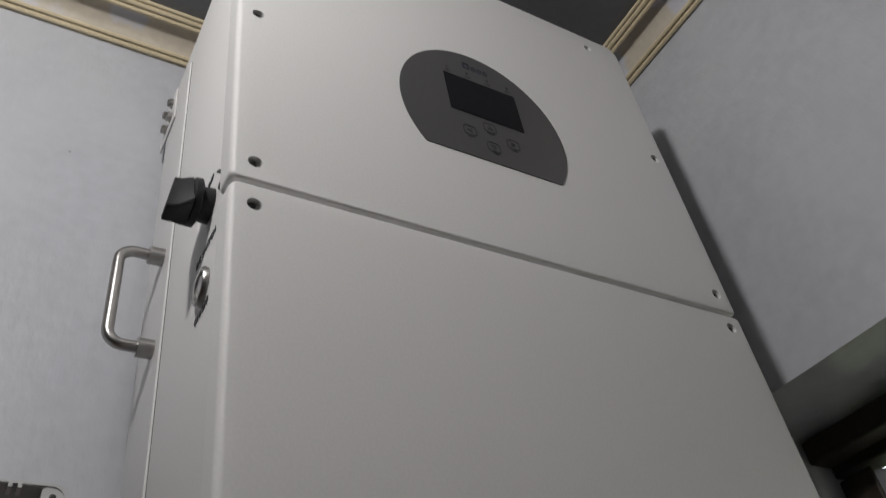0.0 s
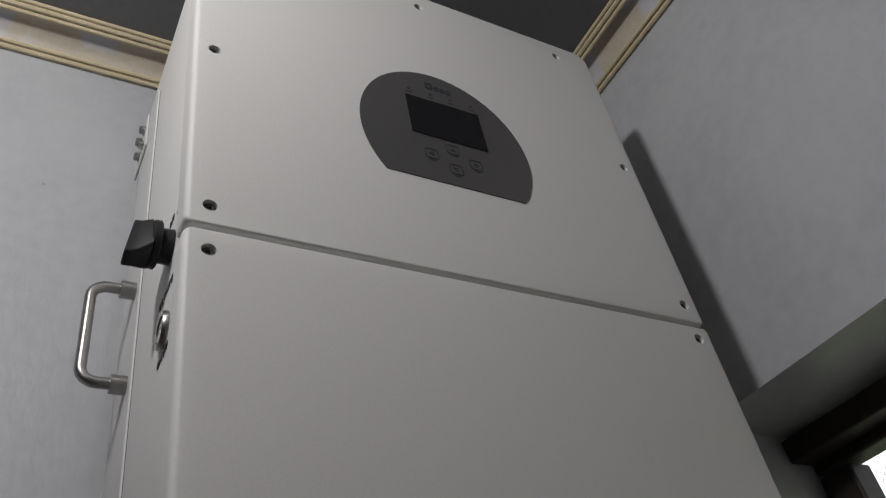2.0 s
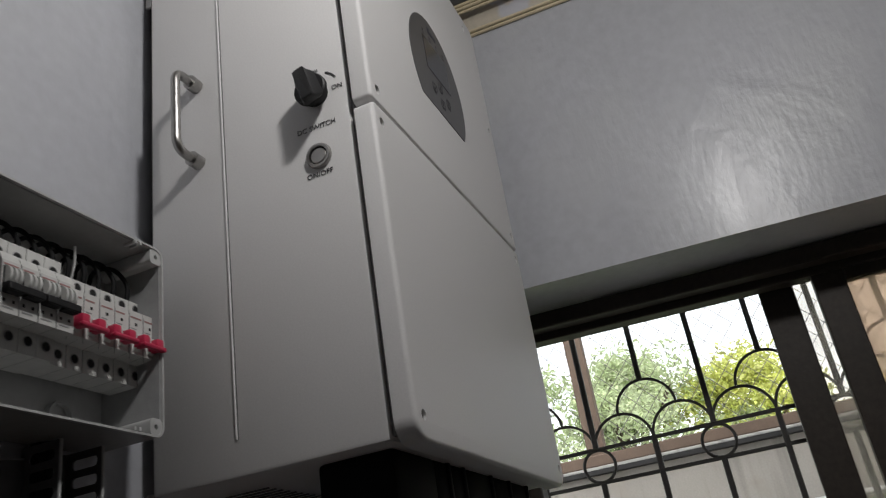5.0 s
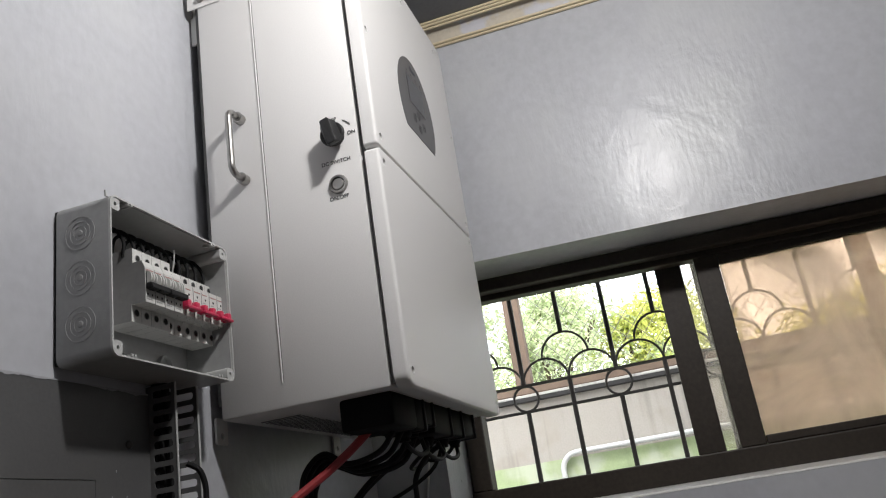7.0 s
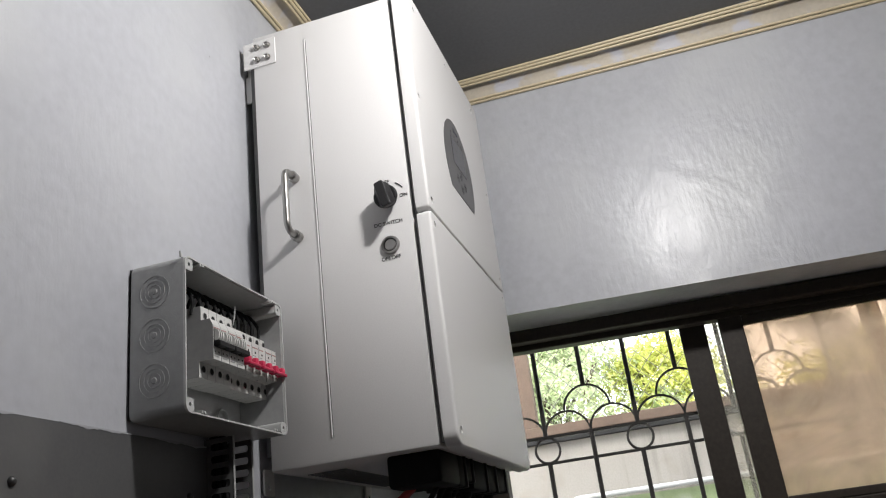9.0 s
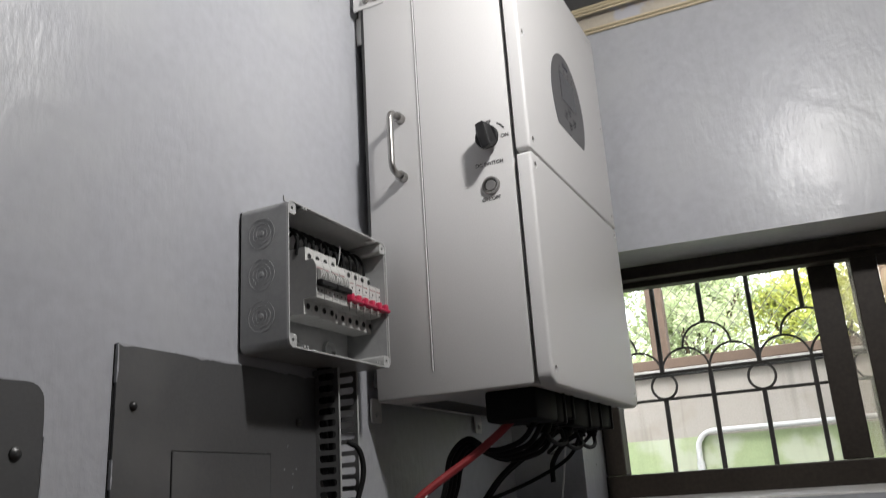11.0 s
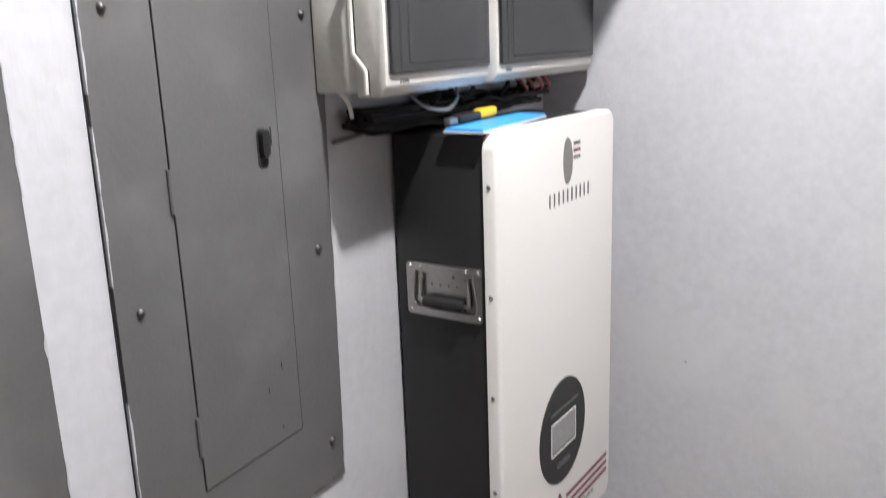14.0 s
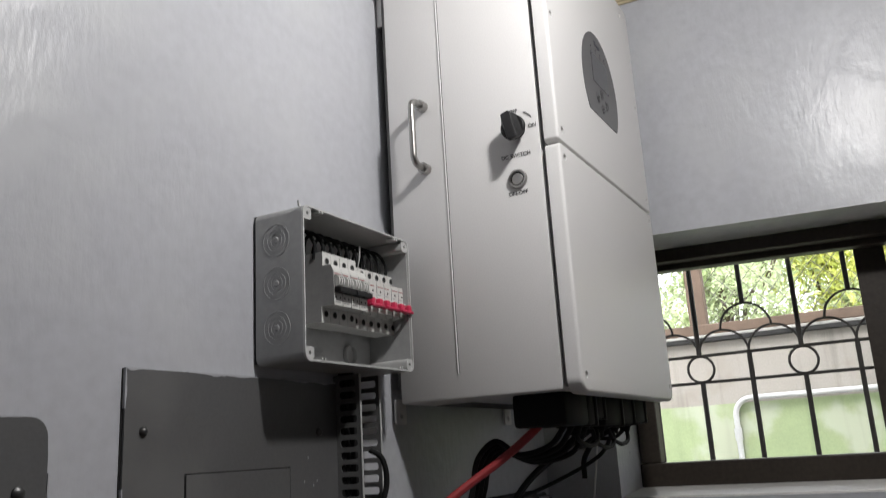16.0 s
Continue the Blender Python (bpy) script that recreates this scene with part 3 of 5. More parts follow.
def tree(at, height, spread, base, mat, count, seed, name="tree"):
    rng = random.Random(seed)
    root = thing(name, at, "leafy broad-crowned tree behind the boundary wall", "tree", group="trees behind the wall")
    b = bmesh.new()
    n = 8
    pts = [Vector((rng.uniform(-0.1, 0.1) * k / n, rng.uniform(-0.1, 0.1) * k / n, height * 0.75 * k / n)) for k in range(n + 1)]
    for p, q, k in zip(pts, pts[1:], range(n)):
        add_tube(b, [p, q], 0.11 * (1 - 0.75 * k / n), 8)
    clumps = []
    for k in range(58):
        a, h = rng.uniform(0, 2 * math.pi), rng.uniform(base, height)
        w = spread * (0.35 + 0.65 * math.sin(math.pi * min(1, (h - base) / (height - base) * 0.85 + 0.12))) * rng.uniform(0.25, 1.0)
        c = Vector((w * math.cos(a), w * math.sin(a), h))
        clumps.append((c, rng.uniform(0.16, 0.44)))
        if k < 16:
            s = pts[rng.randrange(3, n)]
            add_tube(b, [s, s.lerp(c, 0.55) + Vector((0, 0, 0.1)), c], 0.022, 5)
    part("trunk", b, M_BARK, root)
    verts, faces = [], []
    for _ in range(count):
        c, r = rng.choice(clumps)
        d = Vector((rng.gauss(0, 1), rng.gauss(0, 1), rng.gauss(0, 0.8)))
        p = c + d.normalized() * r * rng.random() ** 0.45
        e = Euler((rng.uniform(-1, 1), rng.uniform(-1, 1), rng.uniform(0, 6.28))).to_matrix()
        s = rng.uniform(0.020, 0.046)
        i = len(verts)
        for u, v, w in ((-1, 0, 0), (0, -0.42, 0.12), (1, 0, 0), (0, 0.42, 0.12)):
            verts.append(p + e @ Vector((u * s, v * s, w * s)))
        faces.append((i, i + 1, i + 2, i + 3))
    me = bpy.data.meshes.new("crown")
    me.from_pydata([tuple(v) for v in verts], [], faces)
    me.materials.append(mat)
    crown = new("crown", me)
    crown.parent = root
    tagged(crown, kind="stuff")


tree((7.3, 0.75, 0), 3.55, 1.3, 1.7, M_LEAF, 30000, 3)
tree((7.6, -0.55, 0), 3.35, 1.1, 1.6, M_LEAFY, 24000, 5)
tree((9.2, 2.9, 0), 3.40, 1.7, 1.6, M_LEAF, 26000, 7)
tree((8.8, -2.6, 0), 3.30, 1.6, 1.6, M_LEAFY, 24000, 9)

# ---- inverter ----
W, ZB, ZT, YF, YB, ZS = 0.464, 1.686, 2.433, -0.300, -0.026, 2.024
SX = 0.006                                            # the body stands back from the covers' sides
inv = thing("inverter", label="large off-white wall-mounted solar hybrid inverter", category="inverter")
body = part("body", box(SX, W - SX, -0.2715, YB, ZB + 0.006, ZT - 0.022, 0.004, 2), M_POWDER, inv, smooth=True)
part("inner_frame", box(SX + 0.004, W - SX - 0.004, -0.2785, -0.2725, ZB + 0.010, ZT - 0.012), M_POWDER_DARK, inv)
# folded seam on each side: a rounded lip with a shadow gap in front of it
for xs, out in ((SX, -1), (W - SX, 1)):
    ztop, zlow = ZT - 0.055, ZB + 0.040
    part("side_seam", tube([(xs + out * (0.0002 if z in (zlow, ztop) else 0.0008), -0.1212, z) for z in (zlow, zlow + 0.004, ztop - 0.004, ztop)], 0.0011, 10), M_POWDER, body, smooth=True)
    x0, x1 = sorted((xs + out * 0.0003, xs - out * 0.0008))
    part("seam_gap", box(x0, x1, -0.1234, -0.1224, zlow, ztop), M_POWDER_DARK, body)


def cover(name, z0, z1, screws, top_round):
    """A deep-drawn front cover: rounded front edges, real screw holes."""
    b = bmesh.new()
    seg = 5
    rb = 0.0048
    layers = [(0.0, -0.2790)] + [(rb * (1 - math.cos(a)), YF + rb * (1 - math.sin(a))) for a in [math.pi / 2 * k / seg for k in range(seg + 1)]]
    rings = []
    for inset, y in layers:
        lo, hi = (0.4 * inset, inset) if top_round else (inset, 0.4 * inset)
        w, h, zm = W - 2 * inset, (z1 - z0) - lo - hi, (z0 + lo + z1 - hi) / 2
        top, low = (0.019, 0.0065) if top_round else (0.0065, 0.021)
        corners = ((1, 1, top, 0), (-1, 1, top, 90), (-1, -1, low, 180), (1, -1, low, 270))
        outline = []
        for sx, sz, r, a0 in corners:
            r -= inset
            outline += [(sx * (w / 2 - r) + r * math.cos(radians(a0 + 90 * k / 7)), sz * (h / 2 - r) + r * math.sin(radians(a0 + 90 * k / 7))) for k in range(8)]
        rings.append([b.verts.new((W / 2 + px, y, zm + pz)) for px, pz in outline])
    for q, s in zip(rings, rings[1:]):
        for k in range(len(q)):
            b.faces.new((q[k], q[(k + 1) % len(q)], s[(k + 1) % len(q)], s[k]))
    b.faces.new(rings[0])
    outer = [(v.co.x, v.co.z) for v in rings[-1]]
    from mathutils.geometry import tessellate_polygon
    holes = [circle(0.0052, x, z, 14) for x, z in screws]
    loops = [[Vector((x, z, 0)) for x, z in lp] for lp in [outer, *holes]]
    hv = [[b.verts.new((x, YF, z)) for x, z in lp] for lp in holes]
    flat = rings[-1] + [v for lp in hv for v in lp]
    for t in tessellate_polygon(loops):
        if len(set(t)) == 3:
            try:
                b.faces.new([flat[i] for i in t])
            except ValueError:
                pass
    for lp in hv:
        deep = [b.verts.new((v.co.x, YF + 0.006, v.co.z)) for v in lp]
        for k in range(len(lp)):
            b.faces.new((lp[k], lp[(k + 1) % len(lp)], deep[(k + 1) % len(lp)], deep[k]))
    bmesh.ops.recalc_face_normals(b, faces=b.faces)
    ob = part(name, b, M_POWDER, inv, smooth=True)
    for x, z in screws:
        part("screw", lathe([(0, 0), (0.0016, 0.0), (0.0020, 0.0028), (0.0036, 0.0028), (0.0044, 0.0012), (0.0051, 0.0008), (0.0051, -0.001)], 14, frame_m((x, YF + 0.0056, z), (1, 0, 0), (0, 0, 1))), M_SCREW, ob)
    return ob


upper = cover("upper_cover", ZS + 0.0018, ZT, [(0.052, 2.407), (0.233, 2.407), (0.414, 2.407), (0.017, 2.222), (0.447, 2.228), (0.017, 2.044), (0.447, 2.046)], True)
lower = cover("lower_cover", ZB, ZS - 0.0018, [(0.017, 2.004), (0.447, 2.008), (0.017, 1.709), (0.447, 1.709)], False)

# display panel on the upper cover
DX, DZ = 0.2285, 2.187
outline = [(DX + 0.0865 * math.cos(a), DZ + 0.095 * math.sin(a)) for a in np.linspace(radians(-37.5), radians(217.5), 48)]
film = part("display_panel", slab(outline, [], 0.0, 0.0008, frame_m((0, YF, 0), (1, 0, 0), (0, 0, 1))), M_FACE, inv, "dark grey display film with a flat lower edge")
part("screen", box(0.192, 0.270, YF - 0.0014, YF - 0.0009, 2.187, 2.240), M_LCD, film)
for k in range(4):
    part("indicator", lathe([(0, 0.0008), (0.0014, 0.0007), (0.0018, 0.0)], 12, FRONT(0.197 + 0.0223 * k, YF - 0.0009, 2.2505)), M_INK, film)
    part("caption_bar", box(0.1935 + 0.0223 * k, 0.2005 + 0.0223 * k, YF - 0.0012, YF - 0.0009, 2.2445, 2.2457), M_INK, film)
for bx, bz in ((0.207, 2.163), (0.230, 2.176), (0.229, 2.150), (0.252, 2.163)):
    key = part("button", slab(rounded(0.0135, 0.0125, 0.003), [rounded(0.0121, 0.0111, 0.0025)], 0.0, 0.0004, FRONT(bx, YF - 0.0009, bz)), M_INK, film)
    part("button_mark", slab([(0.0, 0.003), (-0.003, -0.002), (0.003, -0.002)], [[(0.0, 0.0018), (-0.0018, -0.0013), (0.0018, -0.0013)]], 0.0, 0.0004,
                             FRONT(bx, YF - 0.0009, bz) @ pose(0, 0, 0, 0, 0, {0.207: 90, 0.230: 0, 0.229: 180, 0.252: 270}[bx])), M_INK, key)
    part("caption_bar", box(bx - 0.0035, bx + 0.0035, YF - 0.0012, YF - 0.0009, bz - 0.0088, bz - 0.0078), M_INK, key)
for k, (w, h) in enumerate(((0.0075, 0.0095), (0.0050, 0.0065), (0.0050, 0.0065), (0.0050, 0.0065))):
    x = (0.2165, 0.2260, 0.2325, 0.2390)[k]
    part("logo_shape", slab(rounded(w, h, 0.0015, w / 2, h / 2), [rounded(w * 0.5, h * 0.5, 0.0008, w / 2, h / 2)], 0.0, 0.0003, FRONT(x, YF - 0.0009, 2.2585)), M_BLUEINK, film)

# isolator knob, push button and lettering on the side
KN = SIDE(SX - 0.0004, -0.237, 2.056)
knob = part("rotary_switch", lathe([(0, 0.009), (0.0120, 0.009), (0.0130, 0.008), (0.0135, 0.0), (0.0, 0.0)], 28, KN), M_BLACK, inv, "black rotary DC isolator knob", smooth=True)
part("dial", lathe([(0, 0.0155), (0.0165, 0.0155), (0.0180, 0.0140), (0.0182, 0.0100), (0.0165, 0.0088), (0.0, 0.0088)], 32, KN), M_BLACK, knob, smooth=True)
b = bmesh.new()
secs = []
for h, hw, hl, off in ((0.0150, 0.0125, 0.0180, 0.0), (0.0185, 0.0105, 0.0200, -0.0010), (0.0235, 0.0078, 0.0215, -0.0020), (0.0270, 0.0070, 0.0225, -0.0024), (0.0295, 0.0068, 0.0225, -0.0025), (0.0302, 0.0058, 0.0215, -0.0025)):
    secs.append([b.verts.new((x, y + off, h - 0.18 * y * (h - 0.015) / 0.018)) for x, y in rounded(2 * hw, 2 * hl, min(hw, hl) * 0.42, seg=4)])
for q, t in zip(secs, secs[1:]):
    for k in range(len(q)):
        b.faces.new((q[k], q[(k + 1) % len(q)], t[(k + 1) % len(q)], t[k]))
b.faces.new(secs[-1])
bmesh.ops.recalc_face_normals(b, faces=b.faces)
b.transform(KN @ pose(0, 0, 0, 0, 0, 16))
part("grip", b, M_BLACK, knob, smooth=True)
button = part("power_button", lathe([(0.0098, 0.001), (0.0102, 0.0035), (0.0128, 0.004), (0.0140, 0.002), (0.0140, 0.0)], 32, SIDE(SX - 0.0003, -0.2332, 1.984)), M_STEEL, inv, "round stainless push button", smooth=True)
part("button_cap", lathe([(0, 0.0026), (0.0078, 0.0026), (0.0086, 0.0018), (0.0086, 0.0)], 28, SIDE(SX - 0.0003, -0.2332, 1.984)), M_STEEL, button, smooth=True)
part("button_gap", lathe([(0.0086, 0.0008), (0.0099, 0.0008), (0.0099, 0.0), (0.0086, 0.0)], 28, SIDE(SX - 0.0003, -0.2332, 1.984)), M_GAP, button)
part("lettering", lettering("DC SWITCH", 0.0081, SIDE(SX - 0.0004, -0.233, 2.0185)), M_INK, inv)
part("lettering", lettering("ON/OFF", 0.0081, SIDE(SX - 0.0004, -0.232, 1.9640)), M_INK, inv)
part("lettering", lettering("OFF", 0.0079, SIDE(SX - 0.0004, -0.234, 2.0845)), M_INK, inv)
part("lettering", lettering("ON", 0.0078, SIDE(SX - 0.0004, -0.2610, 2.0575)), M_INK, inv)
arc = [(0.028 * math.cos(a), 0.028 * math.sin(a)) for a in np.linspace(radians(30), radians(62), 10)]
arc += [(0.0262 * math.cos(a), 0.0262 * math.sin(a)) for a in np.linspace(radians(62), radians(30), 10)]
part("dial_mark", slab(arc, [], 0.0, 0.0003, SIDE(SX - 0.0004, -0.237, 2.056)), M_INK, inv)


def side_handle(x, s, y=-0.0895, z0=2.030, z1=2.129):
    """A bent steel bow handle on a side; s: -1 stands off towards -x."""
    d, r = 0.0365, 0.013
    pts = [(x, y, z0), (x + s * (d - r), y, z0)]
    pts += [(x + s * (d - r + r * math.sin(a)), y, z0 + r * (1 - math.cos(a))) for a in [math.pi / 2 * k / 6 for k in range(1, 7)]]
    pts += [(x + s * (d - r + r * math.cos(a)), y, z1 - r + r * math.sin(a)) for a in [math.pi / 2 * k / 6 for k in range(7)]]
    pts += [(x, y, z1)]
    h = part("carry_handle", tube(pts, 0.0050, 14), M_STEEL, inv, "polished stainless bow handle", smooth=True)
    for z in (z0, z1):
        part("collar", tube([(x, y, z), (x + s * 0.013, y, z)], 0.0082, 18), M_STEEL, h, smooth=True)


side_handle(SX, -1)
side_handle(W - SX, 1)
for x0, x1 in ((SX - 0.0022, SX - 0.0001), (W - SX + 0.0001, W - SX + 0.0022)):
    br = part("hanging_bracket", box(x0, x1, -0.069, -0.010, 2.349, 2.400, 0.0009, 1), M_POWDER, inv)
    for y, z in ((-0.035, 2.387), (-0.054, 2.387), (-0.035, 2.363), (-0.054, 2.363)):
        m = SIDE(x0, y, z) if x0 < 0.1 else frame_m((x1, y, z), (0, 1, 0), (0, 0, 1))
        part("bolt", lathe([(0, 0.0050), (0.0020, 0.0040), (0.0036, 0.0058), (0.0047, 0.0050), (0.0047, 0.0012), (0.0062, 0.0010), (0.0062, 0.0)], 12, m), M_STEEL, br)
part("wall_plate", box(0.034, W - 0.034, -0.010, -0.0005, 2.31, 2.395, 0.001, 1), M_POWDER, inv)
part("wall_flange", box(0.026, 0.030, -0.0215, -0.0005, 2.300, 2.352, 0.001, 1), M_POWDER, inv)
part("back_sheet", box(0.024, W - 0.024, YB + 0.001, -0.012, ZB + 0.03, ZT - 0.06), M_POWDER_DARK, inv)
for x in (0.038, 0.412):
    part("fixing_tab", slab(rounded(0.028, 0.036, 0.004), [circle(0.0045, 0, -0.006, 14)], 0, 0.003, FRONT(x, -0.0035, 1.684)), M_POWDER, inv)
for k in range(26):
    part("vent_slot", box(0.06 + 0.012 * k, 0.063 + 0.012 * k, -0.115, -0.055, ZB + 0.0028, ZB + 0.0039), M_POWDER_DARK, inv)
block = part("terminal_cover", box(0.031, 0.122, -0.262, -0.185, 1.648, ZB + 0.007, 0.006), M_BLOCK, inv, "black cable gland cover under the inverter", smooth=True)
for x0, x1, y1, z0 in ((0.1225, 0.158, -0.200, 1.649), (0.1585, 0.199, -0.206, 1.658), (0.1995, 0.284, -0.196, 1.648), (0.2845, 0.348, -0.204, 1.650), (0.3485, 0.417, -0.200, 1.653)):
    plug = part("connector", box(x0, x1 - 0.002, -0.260, y1, z0, ZB + 0.007, 0.004), M_BLOCK, block, smooth=True)
    part("end_collar", box(x1 - 0.0055, x1, -0.2635, y1 + 0.002, z0 - 0.002, ZB + 0.0065, 0.0022), M_BLACK, plug, smooth=True)
    part("cable_gland", lathe([(0, 0.0), (0.011, 0.0), (0.011, -0.005), (0.0085, -0.008), (0.0085, -0.013), (0.0, -0.013)], 12, pose((x0 + x1) / 2, -0.232, z0)), M_BLOCK, plug, smooth=True)

# ---- cables under the inverter ----


def cable(ctrl, r, mat=M_CABLE, label="black insulated cable below the inverter", name="cable", steps=8):
    ob = part(name, tube(curve_pts(ctrl, steps), r, 9), mat, smooth=True)
    return tagged(ob, label, "cable", group="cables below the inverter" if mat is M_CABLE else "")


red = cable([(0.079, -0.208, 1.655), (0.068, -0.180, 1.630), (0.054, -0.150, 1.606), (0.040, -0.125, 1.588), (0.024, -0.102, 1.570), (0.011, -0.083, 1.553), (0.005, -0.068, 1.530), (0.006, -0.052, 1.505)], 0.0058, M_REDCABLE, "thick red battery cable hanging from the inverter")
part("cable_tie", tube([(0.0145 + 0.0076 * math.cos(a) * 0.7, -0.088 + 0.0076 * math.sin(a), 1.557 + 0.0076 * math.cos(a) * 0.7) for a in [2 * math.pi * k / 14 for k in range(14)]], 0.0012, 6, True), M_TIE, red)
rng = random.Random(4)
for k in range(4):
    cable([(0.095 + 0.030 * k, -0.235, 1.650), (0.090 + 0.028 * k, -0.212, 1.624 - 0.004 * k), (0.075 + 0.018 * k, -0.172, 1.614 - 0.004 * k), (0.086 + 0.006 * k, -0.132, 1.634 - 0.005 * k), (0.064 + 0.011 * k, -0.112, 1.610 - 0.005 * k), (0.064 + 0.013 * k, -0.100, 1.565), (0.074 + 0.013 * k, -0.075, 1.515)], 0.0040)
for k in range(3):
    x, dip = 0.135 + 0.078 * k, 0.016 + 0.004 * (k % 2)
    cable([(x, -0.232, 1.645), (x + 0.008, -0.236, 1.645 - dip), (x + 0.045, -0.238, 1.636 - dip), (x + 0.082, -0.238, 1.642 - dip), (x + 0.100, -0.232, 1.645)], 0.0034)
for k in range(2):
    cable([(0.18 + 0.03 * k, -0.23, 1.642), (0.166 + 0.020 * k, -0.195, 1.615), (0.158 + 0.010 * k, -0.150, 1.580), (0.165 + 0.008 * k, -0.115, 1.545), (0.170, -0.085, 1.512)], 0.0040)
cable([(0.318, -0.232, 1.642), (0.322, -0.205, 1.605), (0.31, -0.145, 1.573), (0.23, -0.100, 1.548), (0.16, -0.060, 1.535)], 0.0032)
cable([(0.318, -0.232, 1.645), (0.340, -0.195, 1.630), (0.352, -0.167, 1.600), (0.353, -0.164, 1.568)], 0.0045, label="cut black cable end hanging straight down")
cable([(0.383, -0.232, 1.645), (0.410, -0.205, 1.632), (0.440, -0.172, 1.631), (0.458, -0.156, 1.634), (0.430, -0.150, 1.622), (0.370, -0.155, 1.618), (0.325, -0.180, 1.624), (0.300, -0.215, 1.640), (0.285, -0.232, 1.650)], 0.0034, label="black cable looping back under the inverter")
tie = cable([(0.460, -0.158, 1.638), (0.450, -0.157, 1.610), (0.415, -0.153, 1.52), (0.384, -0.149, 1.434)], 0.0018, M_TIE, "long white nylon cable tie hanging down", "loose_cable_tie")

# ---- slotted trunking ----


def trunking(name, x0, z0, length, width, depth, vertical, label):
    """A slotted wiring duct: back, two walls with real slots, front lips."""
    root = thing(name, label=label, category="cable trunking")
    n = int(length / 0.0152)
    holes = [rounded(0.0090, depth - 0.011, 0.0035, 0.008 + 0.0152 * k, depth / 2 + 0.001, 3) for k in range(n)]
    outer = [(0, 0), (length, 0), (length, depth), (0, depth)]
    if vertical:
        part("back", box(x0, x0 + width, -0.003, -0.001, z0, z0 + length), M_TRUNK, root)
        for x in (x0, x0 + width - 0.0016):
            part("side_wall", slab(outer, holes, 0, 0.0016, frame_m((x, -0.003, z0), (0, 0, 1), (0, -1, 0))), M_TRUNK, root)
            part("lip", box(x - 0.0006, x + 0.0022, -depth - 0.0052, -depth - 0.003, z0, z0 + length, 0.0006, 1), M_BOXIN, root)
    else:
        part("back", box(x0, x0 + length, -0.003, -0.001, z0, z0 + width), M_TRUNK, root)
        for z in (z0, z0 + width - 0.0016):
            part("side_wall", slab(outer, holes, 0, 0.0016, frame_m((x0, -0.003, z + 0.0016), (1, 0, 0), (0, -1, 0))), M_TRUNK, root)
    return root


trunking("vertical_trunking", -0.119, 1.542, 0.186, 0.047, 0.038, True, "grey slotted cable trunking with black wires")
trunking("horizontal_trunking", -0.119, 1.488, 0.62, 0.048, 0.044, False, "grey slotted trunking overfilled with black cables")
rng = random.Random(8)
for k in range(26):
    z, y = 1.493 + 0.0020 * k, -0.010 - 0.0046 * ((k * 5) % 11)
    x0, x1 = -0.11 + rng.uniform(0, 0.05), 0.49 - rng.uniform(0, 0.12)
    cable([(x0 + (x1 - x0) * i / 9, y - rng.uniform(0, 0.006), z + rng.uniform(-0.0025, 0.0035)) for i in range(10)], rng.uniform(0.0036, 0.0048), label="black cable lying in the slotted trunking", steps=5)
for k in range(6):
    x = -0.1135 + 0.0036 * (k % 4)
    cable([(x, -0.009 - 0.006 * (k % 3), 1.735), (x + rng.uniform(-0.001, 0.002), -0.011 - 0.006 * (k % 3), 1.66), (x + rng.uniform(-0.001, 0.002), -0.014 - 0.005 * (k % 3), 1.59), (x + 0.004, -0.030, 1.545), (x + 0.022, -0.040, 1.515), (x + 0.07, -0.038, 1.508)], 0.0036, label="black cable running down the vertical trunking")
cable([(-0.098, -0.040, 1.632), (-0.088, -0.052, 1.620), (-0.084, -0.055, 1.590), (-0.092, -0.048, 1.552)], 0.0036, label="black cable bowing out of the trunking")

# ---- open breaker box ----
bx = thing("breaker_box", label="open grey plastic breaker enclosure without its lid", category="breaker box")
BX0, BX1, BZ0, BZ1, BD = -0.272, -0.0365, 1.731, 1.914, 0.076
bm = slab(rounded(BX1 - BX0, BZ1 - BZ0, 0.010, (BX0 + BX1) / 2, (BZ0 + BZ1) / 2), [rounded(BX1 - BX0 - 0.006, BZ1 - BZ0 - 0.006, 0.008, (BX0 + BX1) / 2, (BZ0 + BZ1) / 2)], 0.0045, BD - 0.003, frame_m((0, 0, 0), (1, 0, 0), (0, 0, 1)))
part("shell", bm, M_BOX, bx, smooth=True)
# near-black filler gives the shadow line between box and wall
part("standoff", box(BX0 + 0.003, BX1 - 0.003, -0.0044, -0.0004, BZ0 + 0.003, BZ1 - 0.003), M_GAP, bx)
part("back_panel", box(BX0 + 0.0032, BX1 - 0.0032, -0.0075, -0.0046, BZ0 + 0.0032, BZ1 - 0.0032), M_BOXIN, bx)
part("rim", slab(rounded(BX1 - BX0, BZ1 - BZ0, 0.010, (BX0 + BX1) / 2, (BZ0 + BZ1) / 2), [rounded(BX1 - BX0 - 0.004, BZ1 - BZ0 - 0.004, 0.009, (BX0 + BX1) / 2, (BZ0 + BZ1) / 2)], BD - 0.003, BD, frame_m((0, 0, 0), (1, 0, 0), (0, 0, 1))), M_BOXIN, bx)
for x, z in ((BX0 + 0.0095, BZ1 - 0.0095), (BX1 - 0.0095, BZ1 - 0.0095), (BX0 + 0.0095, BZ0 + 0.0095), (BX1 - 0.0095, BZ0 + 0.0095)):
    part("screw_boss", slab(rounded(0.015, 0.015, 0.004), [circle(0.0024, 0, 0, 10)], 0.012, BD - 0.001, FRONT(x, 0, z)), M_BOXIN, bx, smooth=True)
